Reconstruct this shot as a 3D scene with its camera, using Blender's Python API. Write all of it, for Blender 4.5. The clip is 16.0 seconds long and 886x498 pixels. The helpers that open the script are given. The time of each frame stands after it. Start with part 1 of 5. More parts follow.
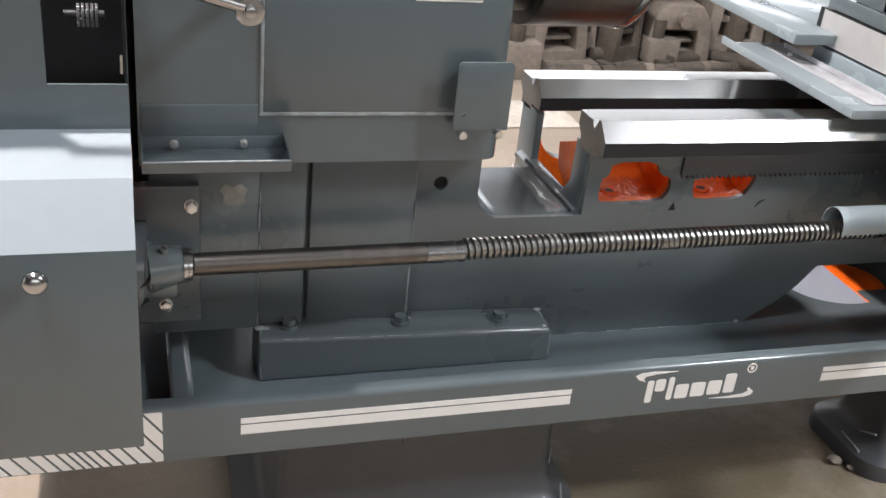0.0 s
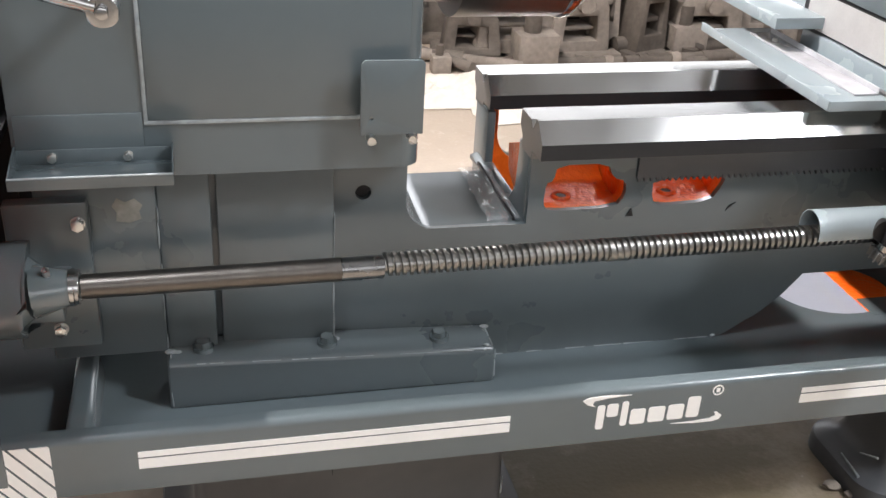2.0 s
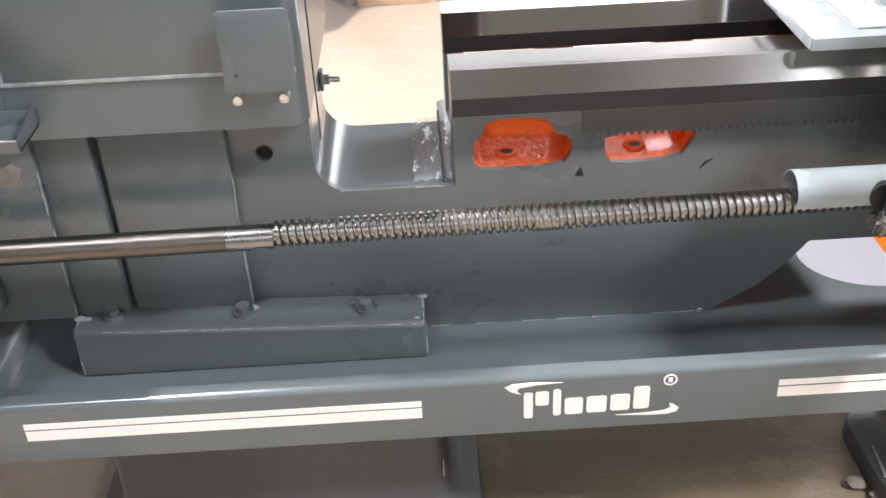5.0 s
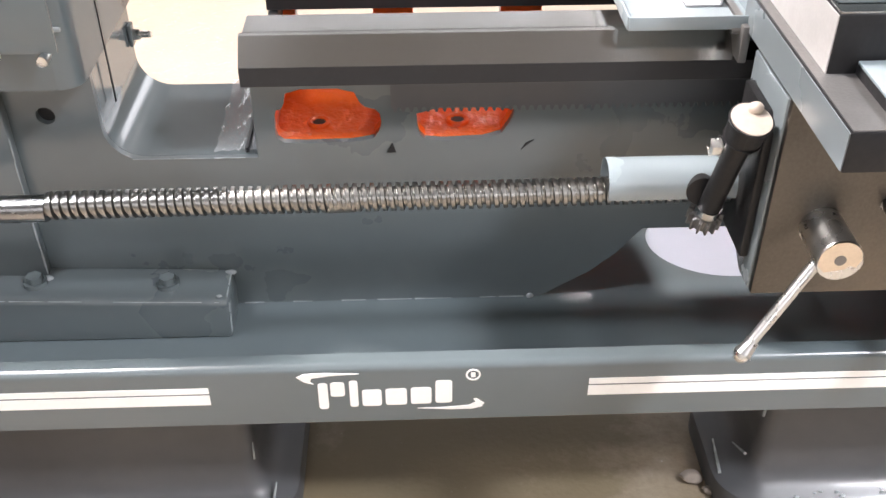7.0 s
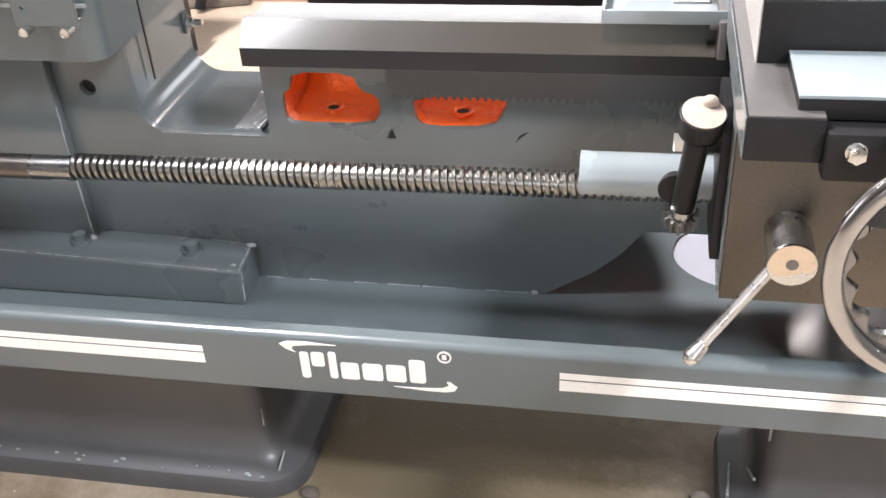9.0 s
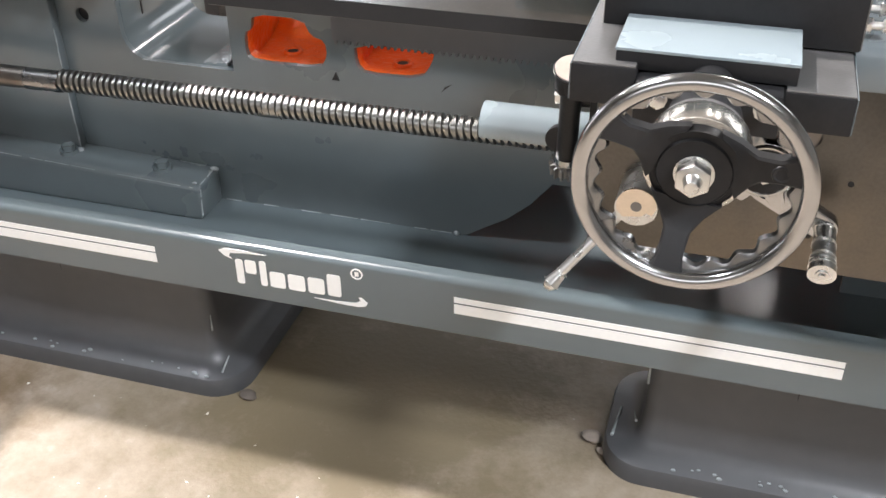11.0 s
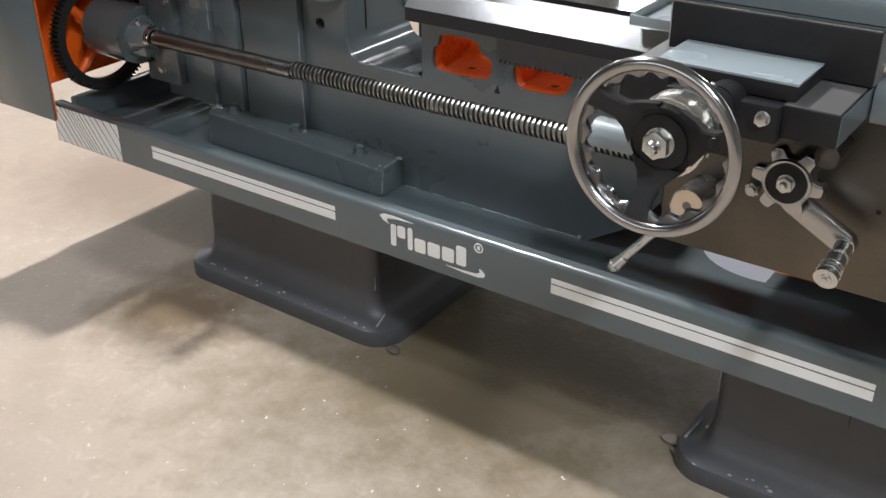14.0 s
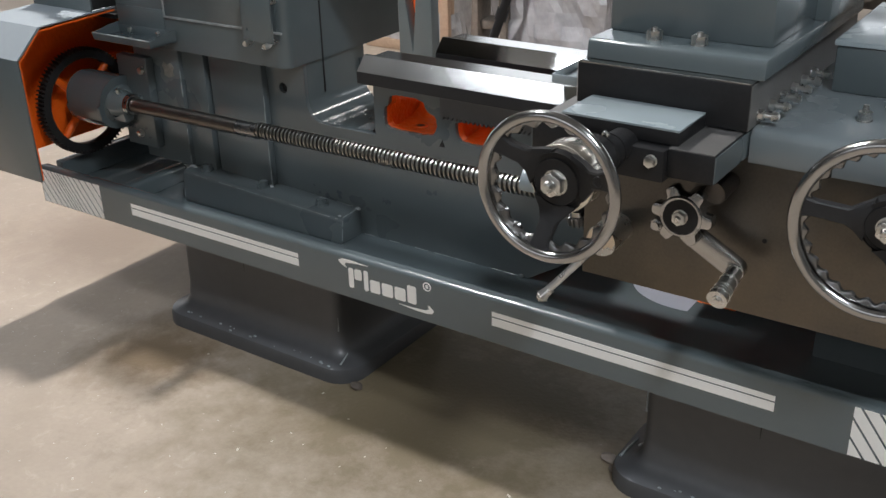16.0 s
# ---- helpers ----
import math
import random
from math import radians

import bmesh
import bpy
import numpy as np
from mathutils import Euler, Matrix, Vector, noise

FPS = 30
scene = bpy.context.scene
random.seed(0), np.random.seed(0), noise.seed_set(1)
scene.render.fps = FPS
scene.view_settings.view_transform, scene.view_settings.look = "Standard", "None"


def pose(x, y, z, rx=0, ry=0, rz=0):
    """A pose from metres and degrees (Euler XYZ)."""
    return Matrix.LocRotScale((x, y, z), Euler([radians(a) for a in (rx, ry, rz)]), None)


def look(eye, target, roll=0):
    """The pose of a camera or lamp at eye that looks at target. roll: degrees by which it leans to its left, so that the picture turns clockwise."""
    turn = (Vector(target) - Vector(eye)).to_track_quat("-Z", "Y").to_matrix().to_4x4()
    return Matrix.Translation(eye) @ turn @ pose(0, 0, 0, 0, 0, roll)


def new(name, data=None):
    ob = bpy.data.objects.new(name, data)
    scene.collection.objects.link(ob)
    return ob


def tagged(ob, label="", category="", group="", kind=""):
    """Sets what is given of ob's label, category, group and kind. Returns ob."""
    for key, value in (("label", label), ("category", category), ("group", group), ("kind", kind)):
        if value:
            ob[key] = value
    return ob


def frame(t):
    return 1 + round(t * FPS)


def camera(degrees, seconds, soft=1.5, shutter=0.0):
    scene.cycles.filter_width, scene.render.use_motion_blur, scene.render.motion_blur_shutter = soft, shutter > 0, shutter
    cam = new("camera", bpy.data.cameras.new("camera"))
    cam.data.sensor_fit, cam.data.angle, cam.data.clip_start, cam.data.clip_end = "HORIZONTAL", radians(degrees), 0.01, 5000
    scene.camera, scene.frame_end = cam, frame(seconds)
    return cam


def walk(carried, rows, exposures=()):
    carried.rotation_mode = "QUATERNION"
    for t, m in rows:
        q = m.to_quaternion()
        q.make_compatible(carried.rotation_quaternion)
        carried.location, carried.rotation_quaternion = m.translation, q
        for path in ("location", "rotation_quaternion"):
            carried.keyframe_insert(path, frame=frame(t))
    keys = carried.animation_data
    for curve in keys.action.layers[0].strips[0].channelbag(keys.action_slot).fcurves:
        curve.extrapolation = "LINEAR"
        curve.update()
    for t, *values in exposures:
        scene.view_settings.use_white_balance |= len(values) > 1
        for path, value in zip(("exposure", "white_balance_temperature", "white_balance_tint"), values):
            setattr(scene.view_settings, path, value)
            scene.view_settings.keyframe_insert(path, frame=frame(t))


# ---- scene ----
cam = camera(47.0, 16.0)
PATH = [
    (0, (-0.167, -1.488, 1.528), (0.41, 0.195, 0.616), 6.4),
    (0.5, (-0.058, -1.497, 1.541), (0.461, 0.197, 0.614), 5.4),
    (1, (0.011, -1.474, 1.543), (0.584, 0.192, 0.596), 5.5),
    (1.5, (0.07, -1.446, 1.519), (0.581, 0.233, 0.559), 4.9),
    (2, (0.14, -1.396, 1.505), (0.58, 0.317, 0.571), 3.5),
    (2.5, (0.235, -1.332, 1.502), (0.659, 0.355, 0.513), 4.2),
    (3, (0.275, -1.306, 1.493), (0.645, 0.397, 0.511), 3.7),
    (3.5, (0.333, -1.293, 1.489), (0.621, 0.411, 0.482), 2.9),
    (3.7, (0.372, -1.29, 1.489), (0.606, 0.422, 0.482), 2.4),
    (5.8, (0.817, -1.206, 1.488), (0.786, 0.446, 0.362), -3.3),
    (6, (0.844, -1.188, 1.498), (0.821, 0.458, 0.363), -2.3),
    (6.5, (0.901, -1.16, 1.487), (0.981, 0.469, 0.329), -0.3),
    (7, (0.96, -1.134, 1.487), (1.017, 0.474, 0.299), -0.1),
    (7.5, (1.045, -1.12, 1.449), (1.041, 0.509, 0.289), 0.9),
    (8, (1.176, -1.118, 1.421), (1.036, 0.525, 0.289), -0.8),
    (8.5, (1.263, -1.137, 1.425), (0.98, 0.453, 0.244), -2.6),
    (9, (1.324, -1.188, 1.433), (0.959, 0.431, 0.317), -4.0),
    (9.5, (1.395, -1.297, 1.412), (1.062, 0.313, 0.273), -1.6),
    (9.7, (1.43, -1.302, 1.424), (1.1, 0.3, 0.282), -0.9),
    (11.8, (1.781, -1.408, 1.445), (1.12, 0.15, 0.379), -3.3),
    (12, (1.831, -1.415, 1.443), (1.122, 0.13, 0.388), -4.1),
    (12.5, (1.918, -1.431, 1.438), (1.114, 0.071, 0.391), -3.7),
    (13, (1.965, -1.457, 1.441), (1.084, 0.019, 0.419), -4.3),
    (13.5, (2.035, -1.523, 1.437), (1.118, -0.058, 0.43), -2.7),
    (14, (2.097, -1.593, 1.441), (1.071, -0.165, 0.489), -0.4),
    (14.5, (2.123, -1.633, 1.453), (1.037, -0.262, 0.484), 0.5),
    (15, (2.155, -1.633, 1.473), (1.112, -0.191, 0.559), 0.7),
    (15.5, (2.211, -1.653, 1.486), (1.152, -0.203, 0.606), -1.2),
    (16, (2.3, -1.71, 1.502), (1.257, -0.23, 0.652), -1.6),
]
walk(cam, [(t, look(eye, target, roll)) for t, eye, target, roll in PATH], exposures=(
    (0.0, -0.14, 6600, 15), (2.0, 0.2, 6650, 15), (3.0, 0.3, 6700, 16), (6.0, 0.66, 6760, 18), (9.0, 0.67, 6760, 18), (9.5, 0.57, 6740, 17),
    (12.0, 0.31, 6530, 14), (13.0, 0.09, 6500, 13), (14.0, -0.43, 6500, 13), (15.0, -0.64, 6500, 12), (16.0, -0.75, 6500, 12)))

# ---- light ----
world = bpy.data.worlds.new("world")
scene.world = world
world.use_nodes = True
wn = world.node_tree.nodes
sky = world.node_tree.nodes.new("ShaderNodeTexSky")
sky.sky_type, sky.sun_disc = "NISHITA", False
sky.sun_elevation, sky.sun_rotation = radians(40), radians(200)
world.node_tree.links.new(sky.outputs[0], wn["Background"].inputs[0])
wn["Background"].inputs[1].default_value = 0.1


def area_lamp(name, eye, target, sx, sy, watts, colour):
    data = bpy.data.lights.new(name, "AREA")
    data.shape, data.size, data.size_y, data.energy, data.color = "RECTANGLE", sx, sy, watts, colour
    ob = new(name, data)
    ob.matrix_world = look(eye, target)
    return ob


WARM, DAY = (1.0, 0.98, 0.955), (0.85, 0.93, 1.0)
area_lamp("unseen_lamp_light", (-0.80, 0.86, 4.15), (-0.80, 0.86, 0), 0.12, 0.28, 310, WARM)
area_lamp("unseen_lamp_light", (4.2, -2.6, 4.15), (4.2, -2.6, 0), 0.22, 0.6, 75, WARM)
# the next two have no known source; added to brighten aisle, back and saddle
area_lamp("unseen_lamp_light", (-4.6, 3.6, 4.15), (-4.6, 3.6, 0), 0.25, 1.3, 60, WARM)
area_lamp("unseen_lamp_light", (2.4, 4.6, 4.15), (2.4, 4.6, 0), 0.25, 1.3, 60, WARM)
area_lamp("unseen_window_light", (2.0, 8.8, 3.15), (2.0, 0, 2.9), 13.0, 1.7, 165, DAY)
area_lamp("door_light", (-7.8, 2.6, 1.9), (0, 2.0, 1.7), 4.6, 3.4, 30, DAY)
# fill light with no known source, added for the lathe's front faces
area_lamp("unseen_window_light", (0.4, -5.8, 3.3), (0.4, 0, 1.0), 6.0, 1.6, 22, DAY)
ROOFLIGHTS = ((-1.1, -0.85, 90), (3.9, -2.0, 240))
for lx, ly, power in ROOFLIGHTS:
    area_lamp("rooflight", (lx, ly, 4.66), (lx, ly, 0), 0.6, 0.5, power, DAY)


# ---- materials ----
def material(name, colour, rough=0.5, metal=0.0, vary=0.12, scale=6.0, bump=0.0, bump_scale=120.0, coat=0.0, rough_vary=0.08, stain=None, stain_amount=0.0, stretch=None, per_piece=0.0):
    m = bpy.data.materials.new(name)
    m.use_nodes = True
    nt = m.node_tree
    n, link = nt.nodes, nt.links.new
    b = n["Principled BSDF"]
    tc = n.new("ShaderNodeTexCoord")
    mp = n.new("ShaderNodeMapping")
    link(tc.outputs["Object"], mp.inputs[0])
    if stretch:
        mp.inputs["Scale"].default_value = stretch
    big, fine = n.new("ShaderNodeTexNoise"), n.new("ShaderNodeTexNoise")
    big.inputs["Scale"].default_value, big.inputs["Detail"].default_value = scale, 6
    fine.inputs["Scale"].default_value, fine.inputs["Detail"].default_value = bump_scale, 2
    link(mp.outputs[0], big.inputs[0])
    link(mp.outputs[0], fine.inputs[0])
    ramp = n.new("ShaderNodeMapRange")
    ramp.inputs["From Min"].default_value, ramp.inputs["From Max"].default_value = 0.15, 0.85
    ramp.inputs["To Min"].default_value, ramp.inputs["To Max"].default_value = 1 - vary, 1 + vary
    link(big.outputs[0], ramp.inputs["Value"])
    ramp2 = n.new("ShaderNodeMapRange")
    ramp2.inputs["From Min"].default_value, ramp2.inputs["From Max"].default_value = 0.15, 0.85
    ramp2.inputs["To Min"].default_value, ramp2.inputs["To Max"].default_value = 1 - vary * 0.5, 1 + vary * 0.5
    link(fine.outputs[0], ramp2.inputs["Value"])
    mul = n.new("ShaderNodeMath")
    mul.operation = "MULTIPLY"
    link(ramp.outputs[0], mul.inputs[0])
    link(ramp2.outputs[0], mul.inputs[1])
    col = n.new("ShaderNodeMix")
    col.data_type, col.blend_type = "RGBA", "MULTIPLY"
    col.inputs[0].default_value = 1.0
    col.inputs[6].default_value = (*colour, 1)
    link(mul.outputs[0], col.inputs[7])
    out = col.outputs[2]
    if stain:
        st = n.new("ShaderNodeTexNoise")
        st.inputs["Scale"].default_value, st.inputs["Detail"].default_value, st.inputs["Roughness"].default_value = scale * 0.35, 8, 0.62
        link(mp.outputs[0], st.inputs[0])
        sr = n.new("ShaderNodeMapRange")
        sr.inputs["From Min"].default_value, sr.inputs["From Max"].default_value = 0.48, 0.68
        sr.inputs["To Max"].default_value = stain_amount
        link(st.outputs[0], sr.inputs["Value"])
        mx = n.new("ShaderNodeMix")
        mx.data_type = "RGBA"
        link(sr.outputs[0], mx.inputs[0])
        link(out, mx.inputs[6])
        mx.inputs[7].default_value = (*stain, 1)
        out = mx.outputs[2]
    link(out, b.inputs["Base Color"])
    rr = n.new("ShaderNodeMapRange")
    rr.inputs["From Min"].default_value, rr.inputs["From Max"].default_value = 0.15, 0.85
    rr.inputs["To Min"].default_value, rr.inputs["To Max"].default_value = max(0.03, rough - rough_vary), min(1, rough + rough_vary)
    link(big.outputs[0], rr.inputs["Value"])
    link(rr.outputs[0], b.inputs["Roughness"])
    b.inputs["Metallic"].default_value = metal
    b.inputs["Coat Weight"].default_value = coat
    b.inputs["Coat Roughness"].default_value = 0.12
    if bump:
        bp = n.new("ShaderNodeBump")
        bp.inputs["Strength"].default_value, bp.inputs["Distance"].default_value = bump, 0.002
        link(fine.outputs[0], bp.inputs["Height"])
        link(bp.outputs[0], b.inputs["Normal"])
    return m


PAINT = material("slate_grey_enamel", (0.101, 0.125, 0.133), 0.25, 0, 0.05, 3, 0.04, 26, coat=0.35, rough_vary=0.02)
WET = material("thick_wet_enamel", (0.112, 0.136, 0.141), 0.16, 0, 0.10, 5, 0.25, 12, coat=0.6)
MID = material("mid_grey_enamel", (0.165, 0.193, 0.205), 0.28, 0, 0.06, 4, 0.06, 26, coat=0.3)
# the guard's enamel made lighter: light on its top put into the colour
HOOD = material("lit_hood_enamel", (0.24, 0.27, 0.29), 0.68, 0, 0.05, 4, 0.04, 40, coat=0.0)
PALE = material("pale_blue_grey_enamel", (0.275, 0.325, 0.345), 0.26, 0, 0.04, 4, 0.04, 26, coat=0.3)
PAINT_ROUGH = material("slate_grey_cast_enamel", (0.103, 0.124, 0.130), 0.28, 0, 0.06, 4, 0.06, 30, coat=0.35, rough_vary=0.02)
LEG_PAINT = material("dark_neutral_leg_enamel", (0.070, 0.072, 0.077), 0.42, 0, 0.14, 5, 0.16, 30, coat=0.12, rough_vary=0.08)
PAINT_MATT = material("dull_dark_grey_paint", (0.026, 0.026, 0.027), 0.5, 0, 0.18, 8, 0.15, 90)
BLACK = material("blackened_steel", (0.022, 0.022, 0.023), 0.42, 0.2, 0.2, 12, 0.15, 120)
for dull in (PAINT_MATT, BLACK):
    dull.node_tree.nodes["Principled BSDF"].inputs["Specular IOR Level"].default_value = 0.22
ORANGE = material("wet_orange_primer", (0.95, 0.150, 0.012), 0.32, 0, 0.05, 8, 0.7, 70, coat=0.08)
for nd in ORANGE.node_tree.nodes:
    if nd.bl_idname == "ShaderNodeBump":
        nd.inputs["Distance"].default_value = 0.007
STEEL = material("ground_steel", (0.47, 0.465, 0.45), 0.17, 1, 0.05, 6, 0.02, 200, rough_vary=0.05)
STEEL_TURNED = material("turned_steel", (0.165, 0.15, 0.135), 0.38, 1, 0.14, 14, 0.1, 260, stretch=(4, 0.4, 0.4))
THREAD = material("oiled_thread_steel", (0.30, 0.295, 0.28), 0.30, 1, 0.07, 12, 0.03, 200, rough_vary=0.04)
APRON_STEEL = material("milled_brownish_steel", (0.128, 0.118, 0.105), 0.40, 1, 0.22, 5, 0.2, 180, rough_vary=0.12, stain=(0.25, 0.20, 0.145), stain_amount=0.55)
GRIP = material("dulled_chrome", (0.27, 0.27, 0.268), 0.26, 1, 0.10, 12, 0.08, 90)
CHROME = material("polished_chrome", (0.45, 0.45, 0.445), 0.19, 1, 0.06, 9, 0.05, 90)
ZINC = material("zinc_plated_bolt", (0.66, 0.66, 0.64), 0.28, 1, 0.1, 30, 0.1, 200)
BRASS = material("turned_pale_face", (0.70, 0.61, 0.50), 0.32, 1, 0.1, 30, 0.1, 200)
DIAL = material("satin_chrome_dial", (0.74, 0.70, 0.63), 0.24, 1, 0.06, 14, 0.05, 160, stretch=(1, 6, 1))
DIAL_FACE = material("pale_dial_face", (0.60, 0.52, 0.45), 0.42, 0.2, 0.12, 60, 0.3, 90)
MILLED = material("pale_milled_face", (0.60, 0.585, 0.57), 0.5, 0.5, 0.08, 30, 0.1, 200)
IRON_FACE = material("machined_cast_iron", (0.20, 0.195, 0.19), 0.42, 0.6, 0.12, 30, 0.2, 260)
WHITE = material("white_vinyl", (0.86, 0.86, 0.84), 0.45, 0, 0.05, 12)
BARE = material("bare_filler_patch", (0.22, 0.22, 0.195), 0.45, 0.1, 0.45, 40, 0.2, 90)
# paler than the enamel around it: the beads' white glints are in the colour
SEAM = material("bead_paint_with_glint", (0.29, 0.32, 0.328), 0.15, 0, 0.4, 40, 0.2, 60)
CONCRETE = material("dusty_concrete", (0.395, 0.328, 0.262), 0.5, 0, 0.10, 6.0, 0.4, 75, stain=(0.31, 0.245, 0.180), stain_amount=0.45)


def weather_and_shade_floor(m):
    """Pale scuffs and grit flecks, damp spots that shine a little, and painted shade under the lathe."""
    nt = m.node_tree
    n, link = nt.nodes, nt.links.new
    b = n["Principled BSDF"]
    before = b.inputs["Base Color"].links[0].from_socket
    tc = n.new("ShaderNodeTexCoord")
    scuff = n.new("ShaderNodeTexNoise")
    scuff.inputs["Scale"].default_value, scuff.inputs["Detail"].default_value, scuff.inputs["Roughness"].default_value, scuff.inputs["Distortion"].default_value = 19, 9, 0.68, 0.6
    link(tc.outputs["Object"], scuff.inputs[0])
    r1 = n.new("ShaderNodeMapRange")
    r1.inputs["From Min"].default_value, r1.inputs["From Max"].default_value, r1.inputs["To Max"].default_value = 0.56, 0.72, 0.36
    link(scuff.outputs[0], r1.inputs["Value"])
    m1 = n.new("ShaderNodeMix")
    m1.data_type = "RGBA"
    link(r1.outputs[0], m1.inputs[0])
    link(before, m1.inputs[6])
    m1.inputs[7].default_value = (0.60, 0.525, 0.462, 1)
    grit = n.new("ShaderNodeTexVoronoi")
    grit.inputs["Scale"].default_value = 42
    link(tc.outputs["Object"], grit.inputs["Vector"])
    r2 = n.new("ShaderNodeMapRange")
    r2.inputs["From Min"].default_value, r2.inputs["From Max"].default_value, r2.inputs["To Min"].default_value, r2.inputs["To Max"].default_value = 0.05, 0.11, 0.7, 0.0
    link(grit.outputs["Distance"], r2.inputs["Value"])
    pick = n.new("ShaderNodeMath")
    pick.operation = "GREATER_THAN"
    sep = n.new("ShaderNodeSeparateColor")
    link(grit.outputs["Color"], sep.inputs[0])
    link(sep.outputs[0], pick.inputs[0])
    pick.inputs[1].default_value = 0.80
    both = n.new("ShaderNodeMath")
    both.operation = "MULTIPLY"
    link(r2.outputs[0], both.inputs[0])
    link(pick.outputs[0], both.inputs[1])
    m2 = n.new("ShaderNodeMix")
    m2.data_type = "RGBA"
    link(both.outputs[0], m2.inputs[0])
    link(m1.outputs[2], m2.inputs[6])
    m2.inputs[7].default_value = (0.74, 0.70, 0.64, 1)
    # a damp, rusty patch with a ragged rim beside the headstock leg, and broader ones
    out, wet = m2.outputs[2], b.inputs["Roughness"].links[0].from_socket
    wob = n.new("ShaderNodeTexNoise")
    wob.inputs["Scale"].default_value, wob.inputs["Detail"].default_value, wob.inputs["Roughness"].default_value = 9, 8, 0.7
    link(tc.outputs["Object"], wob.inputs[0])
    # the first tint is broad: damp with the lathe's shade painted in under it
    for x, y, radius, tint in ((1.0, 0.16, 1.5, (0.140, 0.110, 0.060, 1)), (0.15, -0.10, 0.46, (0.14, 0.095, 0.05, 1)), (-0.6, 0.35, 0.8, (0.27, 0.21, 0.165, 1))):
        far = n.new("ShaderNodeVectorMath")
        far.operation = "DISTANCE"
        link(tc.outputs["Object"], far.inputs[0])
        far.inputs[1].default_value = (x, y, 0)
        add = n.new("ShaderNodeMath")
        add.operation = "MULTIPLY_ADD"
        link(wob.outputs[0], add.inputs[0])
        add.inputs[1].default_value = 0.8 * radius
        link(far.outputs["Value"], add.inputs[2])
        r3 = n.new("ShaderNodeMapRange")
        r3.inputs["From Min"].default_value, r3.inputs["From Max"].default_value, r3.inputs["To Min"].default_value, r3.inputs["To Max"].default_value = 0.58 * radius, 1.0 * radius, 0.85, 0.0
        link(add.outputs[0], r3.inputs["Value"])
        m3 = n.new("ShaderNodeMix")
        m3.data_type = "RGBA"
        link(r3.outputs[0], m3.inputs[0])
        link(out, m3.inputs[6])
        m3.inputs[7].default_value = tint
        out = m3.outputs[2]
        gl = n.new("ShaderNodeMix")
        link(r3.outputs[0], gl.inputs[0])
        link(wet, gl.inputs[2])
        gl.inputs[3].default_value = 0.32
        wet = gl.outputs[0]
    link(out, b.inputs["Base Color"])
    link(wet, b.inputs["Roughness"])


weather_and_shade_floor(CONCRETE)
WALL = material("limewashed_plaster", (0.27, 0.262, 0.25), 0.8, 0, 0.1, 1.2, 0.2, 40, stain=(0.20, 0.185, 0.165), stain_amount=0.4)
CEIL = material("pale_sheet_ceiling", (0.28, 0.285, 0.285), 0.6, 0, 0.08, 1.5)
CAST = material("raw_dusty_casting", (0.105, 0.086, 0.071), 0.78, 0.1, 0.45, 7, 0.6, 45, stain=(0.30, 0.26, 0.22), stain_amount=0.4)
CAST_PALE = material("pale_dusty_casting", (0.235, 0.198, 0.166), 0.8, 0, 0.4, 6, 0.5, 45, stain=(0.10, 0.08, 0.065), stain_amount=0.6)
PLASTIC = material("crumpled_clear_wrap", (0.42, 0.42, 0.44), 0.2, 0, 0.3, 9, 0.9, 24, coat=0.6)
SHEET = material("pale_primed_sheet", (0.38, 0.405, 0.47), 0.35, 0, 0.04, 8, 0.1, 20)
PAPER = material("torn_pale_sacking", (0.62, 0.57, 0.50), 0.8, 0, 0.2, 12, 0.4, 40)
WOOD = material("bare_plywood", (0.48, 0.34, 0.24), 0.6, 0, 0.2, 8, 0.2, 60)
GLOW = bpy.data.materials.new("lamp_glow")
GLOW.use_nodes = True
GLOW.node_tree.nodes["Principled BSDF"].inputs["Emission Color"].default_value = (1, 0.96, 0.9, 1)
GLOW.node_tree.nodes["Principled BSDF"].inputs["Emission Strength"].default_value = 8
DAYGLOW = bpy.data.materials.new("daylight_beyond")
DAYGLOW.use_nodes = True
DAYGLOW.node_tree.nodes["Principled BSDF"].inputs["Emission Color"].default_value = (0.95, 0.98, 1, 1)
DAYGLOW.node_tree.nodes["Principled BSDF"].inputs["Emission Strength"].default_value = 1.1


# ---- builders ----
def thing(name, label, category, group="", at=(0, 0, 0), kind=""):
    ob = new(name)
    ob.empty_display_size = 0.05
    ob.location = at
    return tagged(ob, label, category, group, kind)


def smooth_by_angle(me, degrees=35):
    lim = math.cos(radians(degrees))
    bm = bmesh.new()
    bm.from_mesh(me)
    for f in bm.faces:
        f.smooth = True
    for e in bm.edges:
        if len(e.link_faces) == 2:
            a, b = e.link_faces
            e.smooth = a.normal.dot(b.normal) > lim
    bm.to_mesh(me)
    bm.free()


def part(name, bm, mat, parent=None, label="", smooth=True):
    bmesh.ops.recalc_face_normals(bm, faces=bm.faces)
    me = bpy.data.meshes.new(name)
    bm.to_mesh(me)
    bm.free()
    me.materials.append(mat)
    if smooth:
        smooth_by_angle(me)
    ob = new(name, me)
    if parent:
        up, base = parent, Vector((0, 0, 0))
        while up:
            base += up.location
            up = up.parent
        ob.parent = parent
        me.transform(Matrix.Translation(-base))
    if label:
        tagged(ob, label)
    return ob


def bev(bm, r, seg=2, angle=30):
    if r > 0:
        es = [e for e in bm.edges if len(e.link_faces) == 2 and e.calc_face_angle(0) > radians(angle)]
        bmesh.ops.bevel(bm, geom=es, offset=r, segments=seg, profile=0.5, affect="EDGES", clamp_overlap=True)
    return bm


